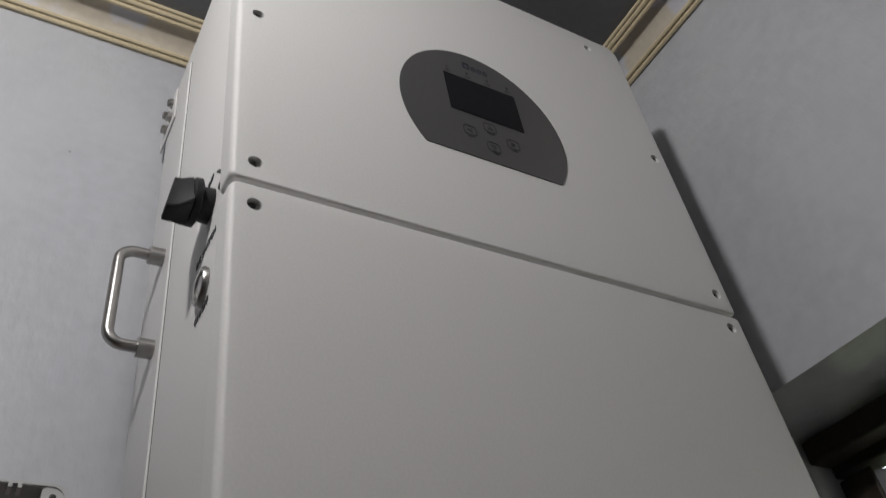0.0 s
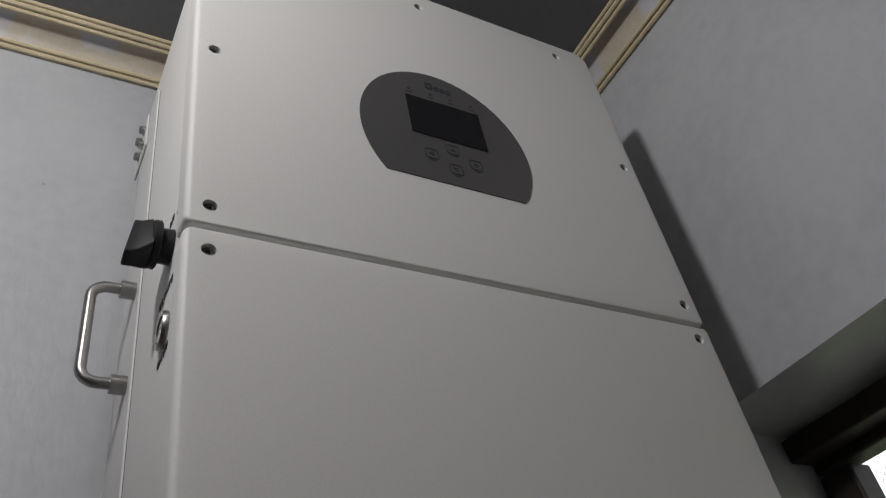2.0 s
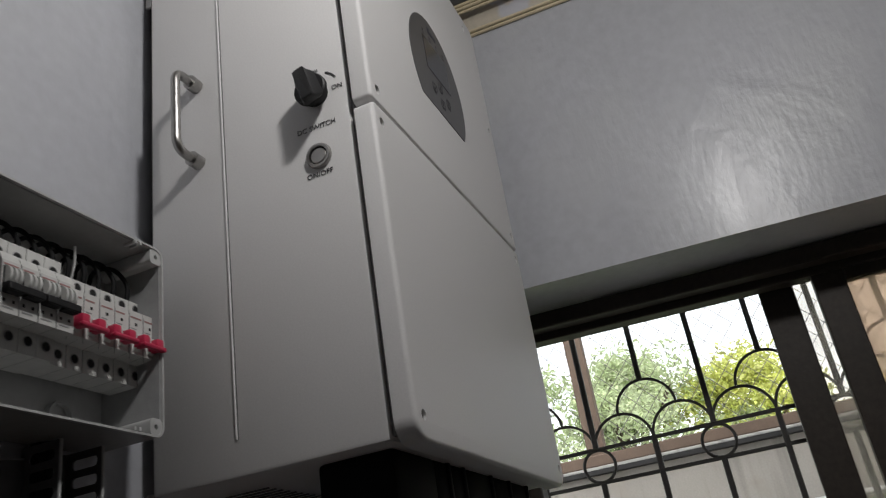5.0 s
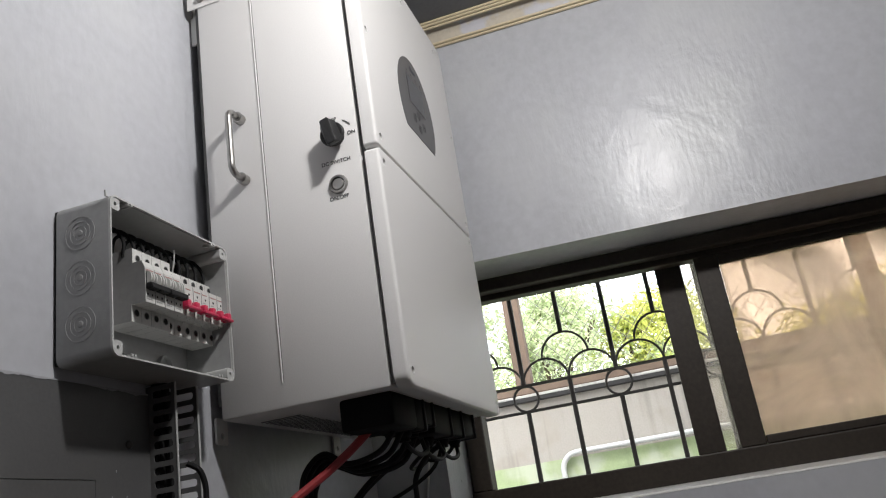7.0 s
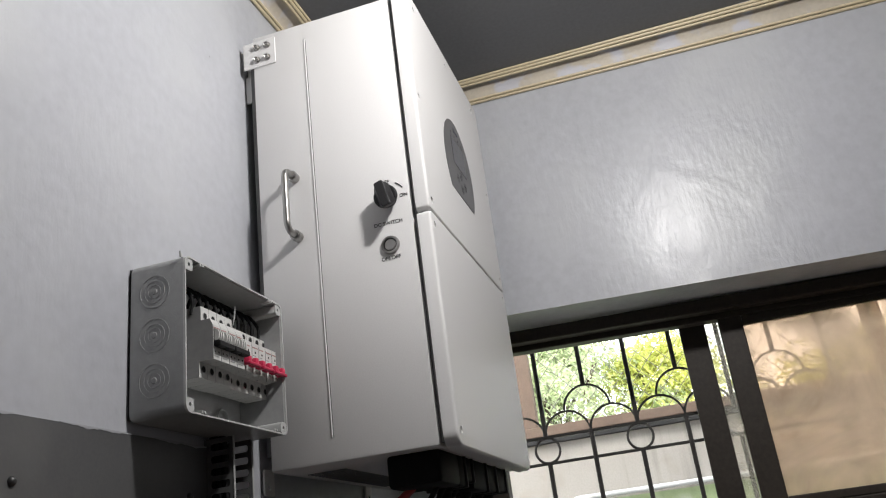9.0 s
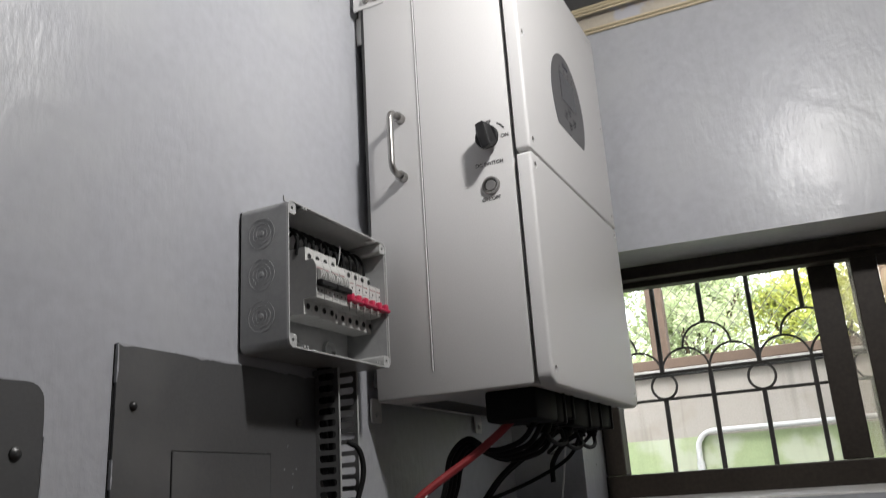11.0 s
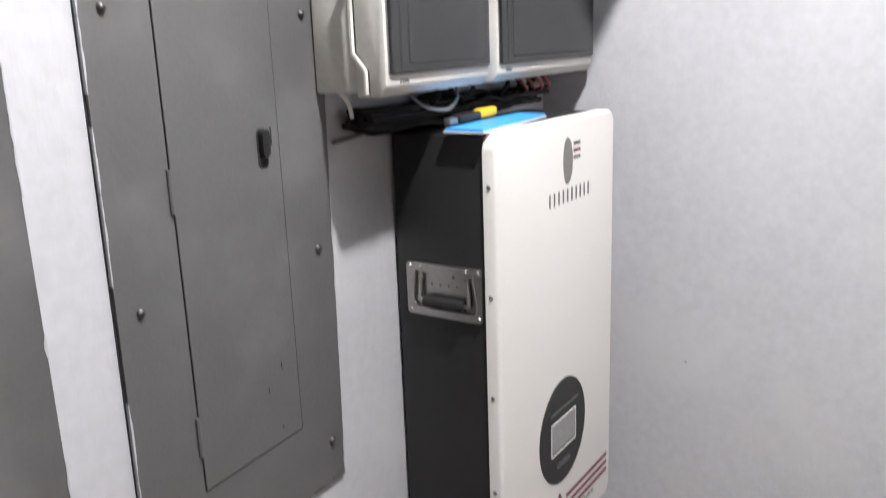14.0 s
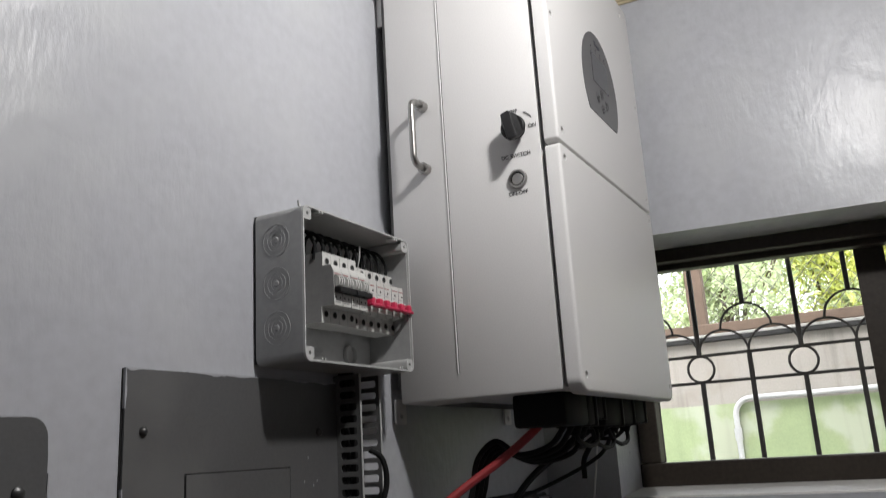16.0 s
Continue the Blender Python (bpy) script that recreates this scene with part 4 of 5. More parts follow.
for dx in (0.030, 0.036, 0.198, 0.204):
    for z in (BZ1 - 0.0055, BZ0 + 0.0025):
        part("clip", box(BX0 + dx - 0.0013, BX0 + dx + 0.0013, -BD - 0.001, -BD + 0.012, z, z + 0.003), M_BOXIN, bx)
for z in (1.876, 1.824, 1.772):
    part("knockout", slab(circle(0.0195, 0, 0, 30), [circle(0.0188, 0, 0, 30)], 0, 0.0006, SIDE(BX0, -0.036, z)), M_BOX, bx)
    part("knockout", slab(circle(0.0135, 0, 0, 30), [circle(0.0128, 0, 0, 30)], 0, 0.0006, SIDE(BX0, -0.036, z)), M_BOX, bx)
    part("knockout", slab(circle(0.0085, 0, 0, 24), [circle(0.0079, 0, 0, 24)], 0, 0.0006, SIDE(BX0, -0.036, z)), M_BOX, bx)
    part("knockout", lathe([(0, 0.0012), (0.003, 0.001), (0.004, 0.0)], 12, SIDE(BX0, -0.036, z)), M_BOX, bx)
part("latch_spur", slab([(0, 0), (0.005, 0.0), (-0.0005, 0.007)], [], 0, 0.002, FRONT(BX0 - 0.002, -BD + 0.006, BZ1 - 0.003)), M_BOXIN, bx)
part("rail", box(BX0 + 0.01, BX1 - 0.01, -0.016, -0.006, 1.812, 1.847, 0.001, 1), M_STEEL, bx)
for k in range(3):
    part("moulding", box(BX0 + 0.03, BX0 + 0.12, -0.0095, -0.0076, 1.752 + 0.005 * k, 1.754 + 0.005 * k), M_BOXIN, bx)
part("port", lathe([(0.0115, 0.0), (0.0135, 0.0), (0.0135, 0.006), (0.0115, 0.006), (0.0115, 0.0)], 22, FRONT(BX1 - 0.055, -0.0076, 1.757)), M_BOXIN, bx)


def breaker(x, poles, black):
    """A multi-pole DIN breaker with toggles, terminals and a stepped front."""
    w = 0.0178 * poles
    root = thing("circuit_breaker", (x + 0.003, 0, -0.006), "white DIN-rail circuit breaker with %s toggles" % ("black" if black else "red"), "circuit breaker", group="breakers in the open box")
    f = -0.070 if black else -0.065
    prof = [(-0.017, 1.790), (-0.048, 1.790), (-0.048, 1.810), (f, 1.812), (f, 1.853), (-0.048, 1.853), (-0.048, 1.872), (-0.017, 1.872)]
    if black:
        prof = [(-0.017, 1.789), (-0.055, 1.789), (-0.055, 1.808), (f - 0.004, 1.808), (f - 0.004, 1.850), (f, 1.858), (-0.058, 1.858), (-0.058, 1.876), (-0.017, 1.876)]
    for k in range(poles):
        b = bmesh.new()
        q = [[b.verts.new((0.0178 * k + s, y, z)) for y, z in prof] for s in (0.0002, 0.0176)]
        b.faces.new(q[0])
        b.faces.new(q[1][::-1])
        for i in range(len(prof)):
            b.faces.new((q[0][i], q[0][(i + 1) % len(prof)], q[1][(i + 1) % len(prof)], q[1][i]))
        bmesh.ops.recalc_face_normals(b, faces=b.faces)
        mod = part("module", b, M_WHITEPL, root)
        # side faces take a darker grey: their shade is put into the colour
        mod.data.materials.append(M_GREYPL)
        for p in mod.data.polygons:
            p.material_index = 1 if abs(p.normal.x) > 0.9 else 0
        yt, yb = (-0.058, -0.055) if black else (-0.048, -0.048)
        xc = 0.0178 * k + 0.0089
        for z, y in ((1.865, yt), (1.8000, yb)):
            part("terminal", lathe([(0.0040, 0.0), (0.0046, 0.0006), (0.0040, 0.0010), (0.0036, 0.0004)], 14, FRONT(xc, y, z)), M_GREYPL, mod)
            part("terminal_screw", lathe([(0, 0.0005), (0.0038, 0.0005), (0.0038, 0.0)], 14, FRONT(xc, y, z)), M_GAP, mod)
        ff = f - 0.004 if black else f
        part("label_bar", box(xc - 0.0070, xc + (0.0035 if k % 2 else 0.0066), ff - 0.0003, ff, 1.8460, 1.8475), M_PRINT, mod)
        part("seam", box(xc - 0.0086, xc - 0.0081, ff - 0.0003, ff, 1.8065, 1.8495), M_GREYPL, mod)
        if black:
            # white toggle hoops over a black tie bar, inspection windows below
            part("slot", box(xc - 0.0070, xc + 0.0070, ff - 0.0004, ff, 1.8290, 1.8450), M_GAP, mod)
            for dx in (-0.0044, 0.0004, 0.0052):
                part("toggle_hoop", tube([(xc + dx - 0.0012, ff + 0.002, 1.8375), (xc + dx + 0.0012, ff + 0.002, 1.8375)], 0.0086, 16), M_WHITEPL, mod, smooth=True)
            part("toggle", box(xc - 0.0080, xc + 0.0080, ff - 0.0080, ff, 1.8225, 1.8305, 0.0016), M_BLACK, mod, smooth=True)
            for dx in (-0.0045, 0.0040):
                part("window", box(xc + dx - 0.0010, xc + dx + 0.0010, ff - 0.0003, ff, 1.8165, 1.8190), M_GAP, mod)
            part("caption_bar", box(xc - 0.0060, xc + 0.0040, ff - 0.0003, ff, 1.8115, 1.8127), M_GREYPL, mod)
        else:
            part("window", box(xc - 0.0012, xc + 0.0012, ff - 0.0004, ff, 1.8392, 1.8418), M_GAP, mod)
            part("caption_bar", box(xc - 0.0060, xc + 0.0005, ff - 0.0003, ff, 1.8355, 1.8364), M_GREYPL, mod)
            part("toggle_drum", tube([(xc - 0.0036, ff + 0.002, 1.8235), (xc + 0.0036, ff + 0.002, 1.8235)], 0.0088, 16), M_WHITEPL, mod, smooth=True)
            part("toggle", box(xc - 0.0046, xc + 0.0046, ff - 0.0135, ff - 0.0006, 1.8165, 1.8280, 0.0026), M_RED, mod, smooth=True)
            part("cheek", box(xc + 0.0056, xc + 0.0086, ff - 0.0105, ff, 1.8190, 1.8290, 0.0012), M_WHITEPL, mod)
    if black:
        part("toggle_tie", box(0.001, w - 0.001, f - 0.0135, f - 0.0115, 1.8230, 1.8290, 0.0008), M_BLACK, root)
    else:
        part("toggle_tie", box(0.0030, w - 0.0030, f - 0.0155, f - 0.0095, 1.8155, 1.8200, 0.0018), M_RED, root)
    return root


for k in range(2):
    breaker(-0.216 + 0.0358 * k, 2, True)
for k in range(3):
    breaker(-0.216 + 0.0722 + 0.0358 * k, 2, False)
rng = random.Random(12)
for k in range(10):
    x = -0.2125 + 0.0179 * k
    cable([(x, -0.045, 1.862), (x, -0.046, 1.882), (x - 0.006, -0.034, 1.900), (x - 0.012 - 0.004 * rng.random(), -0.018, 1.898), (x - 0.014, -0.012, 1.870), (x - 0.012, -0.011, 1.84)], 0.0022, label="black wire into the top of a breaker")
cable([(-0.115, -0.040, 1.862), (-0.118, -0.048, 1.880), (-0.122, -0.052, 1.895)], 0.0011, M_TIE, "short white tie end in the breaker box", "tie_end")

# ---- panelboard covers on the north wall ----


def wall_screw(x, y, z, parent, r=0.0046):
    part("screw", lathe([(0, 0.0042), (r * 0.35, 0.0040), (r * 0.6, 0.0036), (r, 0.0016), (r * 1.05, 0.0)], 14, FRONT(x, y, z)), M_BOLT, parent, smooth=True)


def jagged(x0, z0, x1, z1, w, rng, bare=0.35):
    """Ragged, broken strips of wall paint along a straight edge."""
    p0, d = Vector((x0, z0)), Vector((x1 - x0, z1 - z0))
    t = d.normalized()
    nrm = Vector((-t.y, t.x))
    out, at, length = [], 0.0, d.length
    while at < length - 0.01:
        end = min(length, at + rng.uniform(0.02, 0.13))
        n = max(4, int((end - at) / 0.004))
        a, b, s = [], [], 0
        for k in range(n + 1):
            p = p0 + t * (at + (end - at) * k / n)
            s = 0.7 * s + rng.uniform(-1, 1)
            thin = min(1, 3 * k / n, 3 * (n - k) / n)
            a.append(tuple(p + nrm * (max(0.0003, w * (0.6 + 0.35 * s)) * thin + 0.0002)))
            b.append(tuple(p - nrm * 0.0008))
        out.append(slab(a + b[::-1], [], 0.0002, 0.0046, frame_m((0, 0, 0), (1, 0, 0), (0, 0, 1))))
        at = end + (rng.uniform(0.01, 0.12) if rng.random() < bare else 0.001)
    return out


pan = thing("panelboard", label="grey painted steel panelboard cover with hinged door", category="electrical panel")
PX0, PX1, PZ0, PZ1 = -0.458, -0.124, 0.785, 1.719
DX0, DX1, DZ0, DZ1 = -0.379, -0.213, 0.880, 1.617
part("cover", slab([(PX0 - 0.004, PZ0), (PX1 - 0.010, PZ0 - 0.006), (PX1 + 0.014, PZ1), (PX0 + 0.003, PZ1)], [[(DX0, DZ0), (DX1, DZ0), (DX1, DZ1), (DX0, DZ1)]], 0.0005, 0.0042, frame_m((0, 0, 0), (1, 0, 0), (0, 0, 1))), M_PANEL, pan)
part("inner_back", box(DX0 - 0.01, DX1 + 0.01, -0.0004, -0.0002, DZ0 - 0.01, DZ1 + 0.01), M_GAP, pan)
door = part("door", box(DX0 + 0.0018, DX1 - 0.0014, -0.0052, -0.0015, DZ0 + 0.0014, DZ1 - 0.0012, 0.0006, 1), M_PANEL, pan)
for z in (1.545, 1.205, 0.945):
    part("hinge", tube([(DX0 - 0.001, -0.0052, z - 0.022), (DX0 - 0.001, -0.0052, z + 0.022)], 0.0026, 10), M_PANEL, door, smooth=True)
latch = part("latch", slab(rounded(0.012, 0.030, 0.0055), [], 0, 0.007, FRONT(-0.243, -0.0052, 1.236)), M_BLACK, door, smooth=True)
part("latch_slot", box(-0.2285, -0.2265, -0.0056, -0.0052, 1.232, 1.252), M_GAP, door)
part("latch_recess", slab(rounded(0.017, 0.044, 0.006), [], 0, 0.0004, FRONT(-0.243, -0.0052, 1.230)), M_GAP, door)
for z in (1.659, 1.376, 1.098, 0.840):
    wall_screw(-0.433, -0.0042, z, pan)
    wall_screw(-0.157, -0.0042, z - 0.002, pan, 0.005)
rng = random.Random(21)
for a, w, bare in (((PX0 + 0.003, PZ1, PX0 - 0.004, PZ0), 0.0016, 0.75), ((PX0 - 0.004, PZ0, PX1 - 0.010, PZ0 - 0.006), 0.0007, 0.95), ((PX1 + 0.014, PZ1, PX0 + 0.003, PZ1), 0.0030, 0.4), ((PX1 - 0.010, PZ0 - 0.006, PX1 + 0.014, PZ1), 0.0016, 0.7)):
    for strip in jagged(*a, w, rng, bare):
        part("paint_edge", strip, M_SMEAR, pan)
# dark strip on the wall, painted as the shadow beside the cover
part("edge_gap", slab([(PX0 - 0.0062, PZ0), (PX0 - 0.0041, PZ0), (PX0 + 0.0029, PZ1), (PX0 + 0.0012, PZ1)], [], 0.0002, 0.0010, frame_m((0, 0, 0), (1, 0, 0), (0, 0, 1))), M_GAP, pan)
for k in range(7):
    x, z, h = -0.202 + rng.uniform(0, 0.045), 1.54 + rng.uniform(0, 0.09), rng.uniform(0.002, 0.004)
    part("paint_drip", slab(rounded(0.0011, h, 0.0006), [], 0, 0.0005, FRONT(x, -0.0042, z)), M_SMEAR, pan)
for x, w in ((-0.262, 0.010), (-0.232, 0.005), (-0.190, 0.022), (-0.160, 0.004)):
    part("rust_spot", slab(rounded(w, 0.0022, 0.0009), [], 0, 0.0004, FRONT(x, -0.0042, PZ0 - 0.0008)), M_RUST, pan)
for x, z, h in ((-0.300, 1.475, 0.012), (-0.243, 0.975, 0.010), (-0.268, 0.953, 0.007), (-0.352, 1.39, 0.006), (-0.249, 0.899, 0.004)):
    part("scratch", slab(rounded(0.0012, h, 0.0005), [], 0, 0.0002, FRONT(x, -0.0053, z)), M_GAP, pan)

pan2 = thing("side_panelboard", label="grey steel cover plate with wall paint over its edges", category="electrical panel")
out2 = [(-0.93, 0.785), (-0.533, 0.786), (-0.534, 1.640)] + [(-0.552 + 0.017 * math.cos(a), 1.655 + 0.017 * math.sin(a)) for a in [math.pi / 2 * k / 6 for k in range(7)]] + [(-0.93, 1.680)]
part("cover", slab(out2, [], 0.0005, 0.0042, frame_m((0, 0, 0), (1, 0, 0), (0, 0, 1))), M_PANEL, pan2)
for x, z in ((-0.560, 1.610), (-0.561, 1.346), (-0.563, 0.842)):
    wall_screw(x, -0.0042, z, pan2, 0.0058)
for a in ((-0.533, 0.786, -0.533, 1.625), (-0.93, 0.785, -0.533, 0.786), (-0.560, 1.672, -0.93, 1.680)):
    for strip in jagged(*a, 0.0022, rng, 0.6):
        part("paint_edge", strip, M_SMEAR, pan2)

# ---- distribution enclosures ----


def enclosure(x0, width, label):
    """A light grey surface enclosure: base, stepped cover flange, sloped top and smoked door."""
    root = thing("distribution_box", (x0, 0, 0), label, "distribution box", group="distribution boxes")
    z0, z1, yb, yf = 1.278, 1.484, -0.0055, -0.109
    part("base", box(0.010, width - 0.004, -0.068, yb, z0 + 0.004, z1 - 0.004, 0.004), M_CNC, root, smooth=True)
    # cover profile in (y, z), narrowed towards the front, wider flange at the mid height
    prof = [(-0.0685, z0), (-0.0685, z1), (-0.090, z1 - 0.001), (-0.103, z1 - 0.012), (yf, z1 - 0.024), (yf, z0 + 0.012), (-0.100, z0)]
    b = bmesh.new()
    q = [[b.verts.new((x, y, z)) for y, z in prof] for x in (0.004, width - 0.004)]
    b.faces.new(q[0])
    b.faces.new(q[1][::-1])
    for i in range(len(prof)):
        j = (i + 1) % len(prof)
        b.faces.new((q[0][i], q[0][j], q[1][j], q[1][i]))
    bmesh.ops.recalc_face_normals(b, faces=b.faces)
    bmesh.ops.bevel(b, geom=b.edges[:], offset=0.0025, segments=2, profile=0.5, affect="EDGES")
    cov = part("cover", b, M_CNC, root, smooth=True)
    # raised lip that runs down the sides and steps back in the middle
    for x in (-0.0012, width - 0.0018):
        lip = [(x, -0.086, z1 - 0.004), (x, -0.086, z1 - 0.045), (x, -0.070, z1 - 0.062), (x, -0.070, z0 + 0.050), (x, -0.086, z0 + 0.030), (x, -0.086, z0 + 0.004)]
        part("lip", tube(lip, 0.0036, 8), M_CNC, cov, smooth=True)
        part("groove", tube([(px, py - 0.0036, pz) for px, py, pz in lip], 0.0010, 6), M_GAP, cov)
    part("lip", box(0.001, width - 0.001, -0.0745, -0.0695, z1 - 0.002, z1 + 0.0018, 0.001, 1), M_CNC, cov)
    d0, d1 = 0.012, width - 0.010
    rec = part("door_recess", box(d0 - 0.002, d1 + 0.002, yf - 0.0006, yf + 0.003, 1.302, 1.424), M_TRUNK, cov)
    dr = part("smoked_door", box(d0, d1, yf - 0.0050, yf - 0.0008, 1.304, 1.4225, 0.0012), M_SMOKED, root, "smoked transparent hinged door")
    part("door_seam", box(d0 + 0.018, d0 + 0.0195, yf - 0.0054, yf - 0.0050, 1.306, 1.420), M_GAP, dr)
    part("door_frame", slab(rounded(d1 - d0 - 0.050, 0.100, 0.003, (d0 + d1) / 2 + 0.012, 1.363), [rounded(d1 - d0 - 0.053, 0.097, 0.003, (d0 + d1) / 2 + 0.012, 1.363)], 0, 0.0004, frame_m((0, yf - 0.0050, 0), (1, 0, 0), (0, 0, 1))), M_GAP, dr)
    n = int((width - 0.09) / 0.040)
    for k in range(n):
        part("breaker_front", box(d0 + 0.052 + 0.040 * k, d0 + 0.078 + 0.040 * k, yf - 0.0007, yf + 0.002, 1.354, 1.372), M_GAP, cov)
    for k in range(3):
        w = 0.0085
        part("logo_shape", slab(rounded(w, 0.013, 0.002), [rounded(w * 0.6, 0.009, 0.001)], 0, 0.0004, FRONT(0.034 + 0.0105 * k, yf - 0.0002, 1.4440)), M_INK, cov)
    sx = 0.137 if width < 0.3 else 0.187
    st = part("warning_sticker", box(sx, sx + 0.030, yf - 0.0006, yf - 0.0001, 1.437, 1.451), M_YELLOW, cov, "yellow warning sticker")
    part("lettering", lettering("WARNING", 0.0045, FRONT(sx + 0.0185, yf - 0.0008, 1.4475), 0.0001), M_INK, st)
    part("hazard_mark", slab([(0.0025, -0.003), (0.0085, -0.003), (0.0055, 0.0035)], [[(0.0038, -0.0022), (0.0072, -0.0022), (0.0055, 0.0018)]], 0, 0.0002, FRONT(sx, yf - 0.0006, 1.444)), M_INK, st)
    part("caption_bar", box(sx + 0.011, sx + 0.027, yf - 0.0008, yf - 0.0006, 1.4395, 1.4410), M_INK, st)
    for k in range(4):
        part("caption_bar", box(0.034 + 0.0055 * k, 0.0378 + 0.0055 * k, yf - 0.0004, yf, 1.2925, 1.2965), M_INK, cov)
    return root


enclosure(-0.150, 0.276, "light grey distribution box with a smoked door")
enclosure(0.146, 0.420, "wider light grey distribution box with a smoked door")

# ---- battery ----
BW, BH = 0.394, 0.699
bat = thing("battery", (0.0180, -0.003, 0.523), "white-fronted black wall-mounted lithium battery", "battery", rz=-4.8)
part("case", box(0.004, BW - 0.004, -0.149, -0.002, 0.004, BH - 0.004, 0.003), M_BATBLACK, bat, "black steel battery case", smooth=True)
part("hanger", box(0.08, BW - 0.08, -0.0018, 0.034, BH - 0.12, BH - 0.03), M_BATBLACK, bat)
b = bmesh.new()
layers = [(0.0, -0.1495), (0.0, -0.1645), (0.0015, -0.1675), (0.004, -0.1695), (0.007, -0.1700)]
rings = [[b.verts.new((BW / 2 + px, y, BH / 2 + pz)) for px, pz in rounded(BW - 2 * i, BH - 2 * i, 0.024 - i, seg=8)] for i, y in layers]
for q, s in zip(rings, rings[1:]):
    for k in range(len(q)):
        b.faces.new((q[k], q[(k + 1) % len(q)], s[(k + 1) % len(q)], s[k]))
b.faces.new(rings[0])
b.faces.new(rings[-1])
bmesh.ops.recalc_face_normals(b, faces=b.faces)
front = part("front_cover", b, M_BATWHITE, bat, "white front cover with rounded corners", smooth=True)
for z in (0.629, 0.480, 0.335, 0.190, 0.044):
    for x, m in ((0.0, SIDE(0.0, -0.158, z)), (BW, frame_m((BW, -0.158, z), (0, 1, 0), (0, 0, 1)))):
        part("screw", lathe([(0, 0.0008), (0.0018, 0.0006), (0.0026, 0.0012), (0.0034, 0.0)], 12, m), M_SCREW, front, smooth=True)
BF = lambda x, z, d=0.0: frame_m((x, -0.170 - d, z), (1, 0, 0), (0, 0, 1))
disp = part("display", slab([(0.083 * math.cos(a), 0.088 * math.sin(a)) for a in [2 * math.pi * k / 56 for k in range(56)]], [], 0, 0.001, BF(0.211, 0.196)), M_BATBLACK, bat, "round black display panel")
part("screen", box(0.168, 0.255, -0.1716, -0.1711, 0.170, 0.219), M_LCD2, disp)
part("screen_frame", slab(rounded(0.090, 0.056, 0.002, 0.2115, 0.1925), [rounded(0.087, 0.053, 0.001, 0.2115, 0.1925)], 0, 0.0008, frame_m((0, -0.171, 0), (1, 0, 0), (0, 0, 1))), M_BATWHITE, disp)
part("caption_bar", box(0.165, 0.265, -0.1713, -0.171, 0.234, 0.238), M_FACE, disp)
for k in range(3):
    part("button_mark", slab(rounded(0.012, 0.008, 0.002), [rounded(0.0105, 0.0065, 0.0015)], 0, 0.0003, BF(0.195 + 0.016 * k, 0.141, 0.001)), M_GREYPL, disp)
for k in range(3):
    z = 0.076 - 0.0145 * k
    part("stripe", slab([(0.006, z - 0.0035), (0.168 - 0.007 * k, z - 0.0035), (0.171 - 0.007 * k, z + 0.0035), (0.006, z + 0.0035)], [], 0, 0.0004, frame_m((0, -0.170, 0), (1, 0, 0), (0, 0, 1))), M_STRIPE, front)
    part("stripe", slab([(0.222, z - 0.0035), (BW - 0.005, z - 0.0035), (BW - 0.005, z + 0.0035), (0.219, z + 0.0035)], [], 0, 0.0004, frame_m((0, -0.170, 0), (1, 0, 0), (0, 0, 1))), M_STRIPE, front)
part("emblem", slab([(0.176, 0.045), (0.183, 0.045), (0.198, 0.088), (0.194, 0.094)], [], 0, 0.0004, frame_m((0, -0.170, 0), (1, 0, 0), (0, 0, 1))), M_STRIPE, front)
part("emblem", slab([(0.197, 0.094), (0.201, 0.088), (0.214, 0.045), (0.207, 0.045)], [], 0, 0.0004, frame_m((0, -0.170, 0), (1, 0, 0), (0, 0, 1))), M_STRIPE, front)
part("emblem", slab([(0.190, 0.045), (0.195, 0.045), (0.200, 0.066), (0.198, 0.070)], [], 0, 0.0004, frame_m((0, -0.170, 0), (1, 0, 0), (0, 0, 1))), M_STRIPE, front)
part("lettering", lettering("51.2V 10KWH  LiFePO4 Battery Module", 0.0158, BF(0.200, 0.034), 0.0002), M_INK, front)
# maker's mark as plain shapes
leaf = [(0.224 + 0.019 * math.sin(a) * (1.0 if a < math.pi else 0.75), 0.630 + 0.035 * math.cos(a)) for a in [2 * math.pi * k / 28 for k in range(28)]]
part("logo_shape", slab(leaf[::-1], [], 0, 0.0004, frame_m((0, -0.170, 0), (1, 0, 0), (0, 0, 1))), M_LEAFMARK, front)
for k in range(3):
    part("logo_shape", box(0.246, 0.270, -0.1704, -0.170, 0.630 + 0.0105 * k, 0.635 + 0.0105 * k), M_STRIPE if k == 1 else M_FACE, front)
for k in range(10):
    u = 0.163 + 0.0150 * k
    part("logo_shape", box(u, u + 0.0042, -0.1704, -0.170, 0.568, 0.588), M_FACE, front)
for ob in front.children:
    if not ob.name.startswith("screw"):
        ob.location.x -= 0.012
        ob.location.z += 0.006
disp.location.x -= 0.014
disp.location.z += 0.010
# recessed steel case handle on the side
HP = SIDE(0.004, -0.083, 0.4785)
well = [(-0.047, 0.026), (-0.051, -0.014), (-0.048, -0.023), (-0.040, -0.0275), (0.043, -0.0275), (0.051, -0.023), (0.053, -0.014), (0.047, 0.026)]
hp = part("handle_plate", slab(rounded(0.124, 0.076, 0.006), [well], 0, 0.0050, HP), M_STEEL, bat, "recessed chromed case handle", smooth=True)
part("recess_floor", slab([(x * 1.01, y * 1.01) for x, y in well], [], 0.0002, 0.0006, HP), M_STEEL, hp)
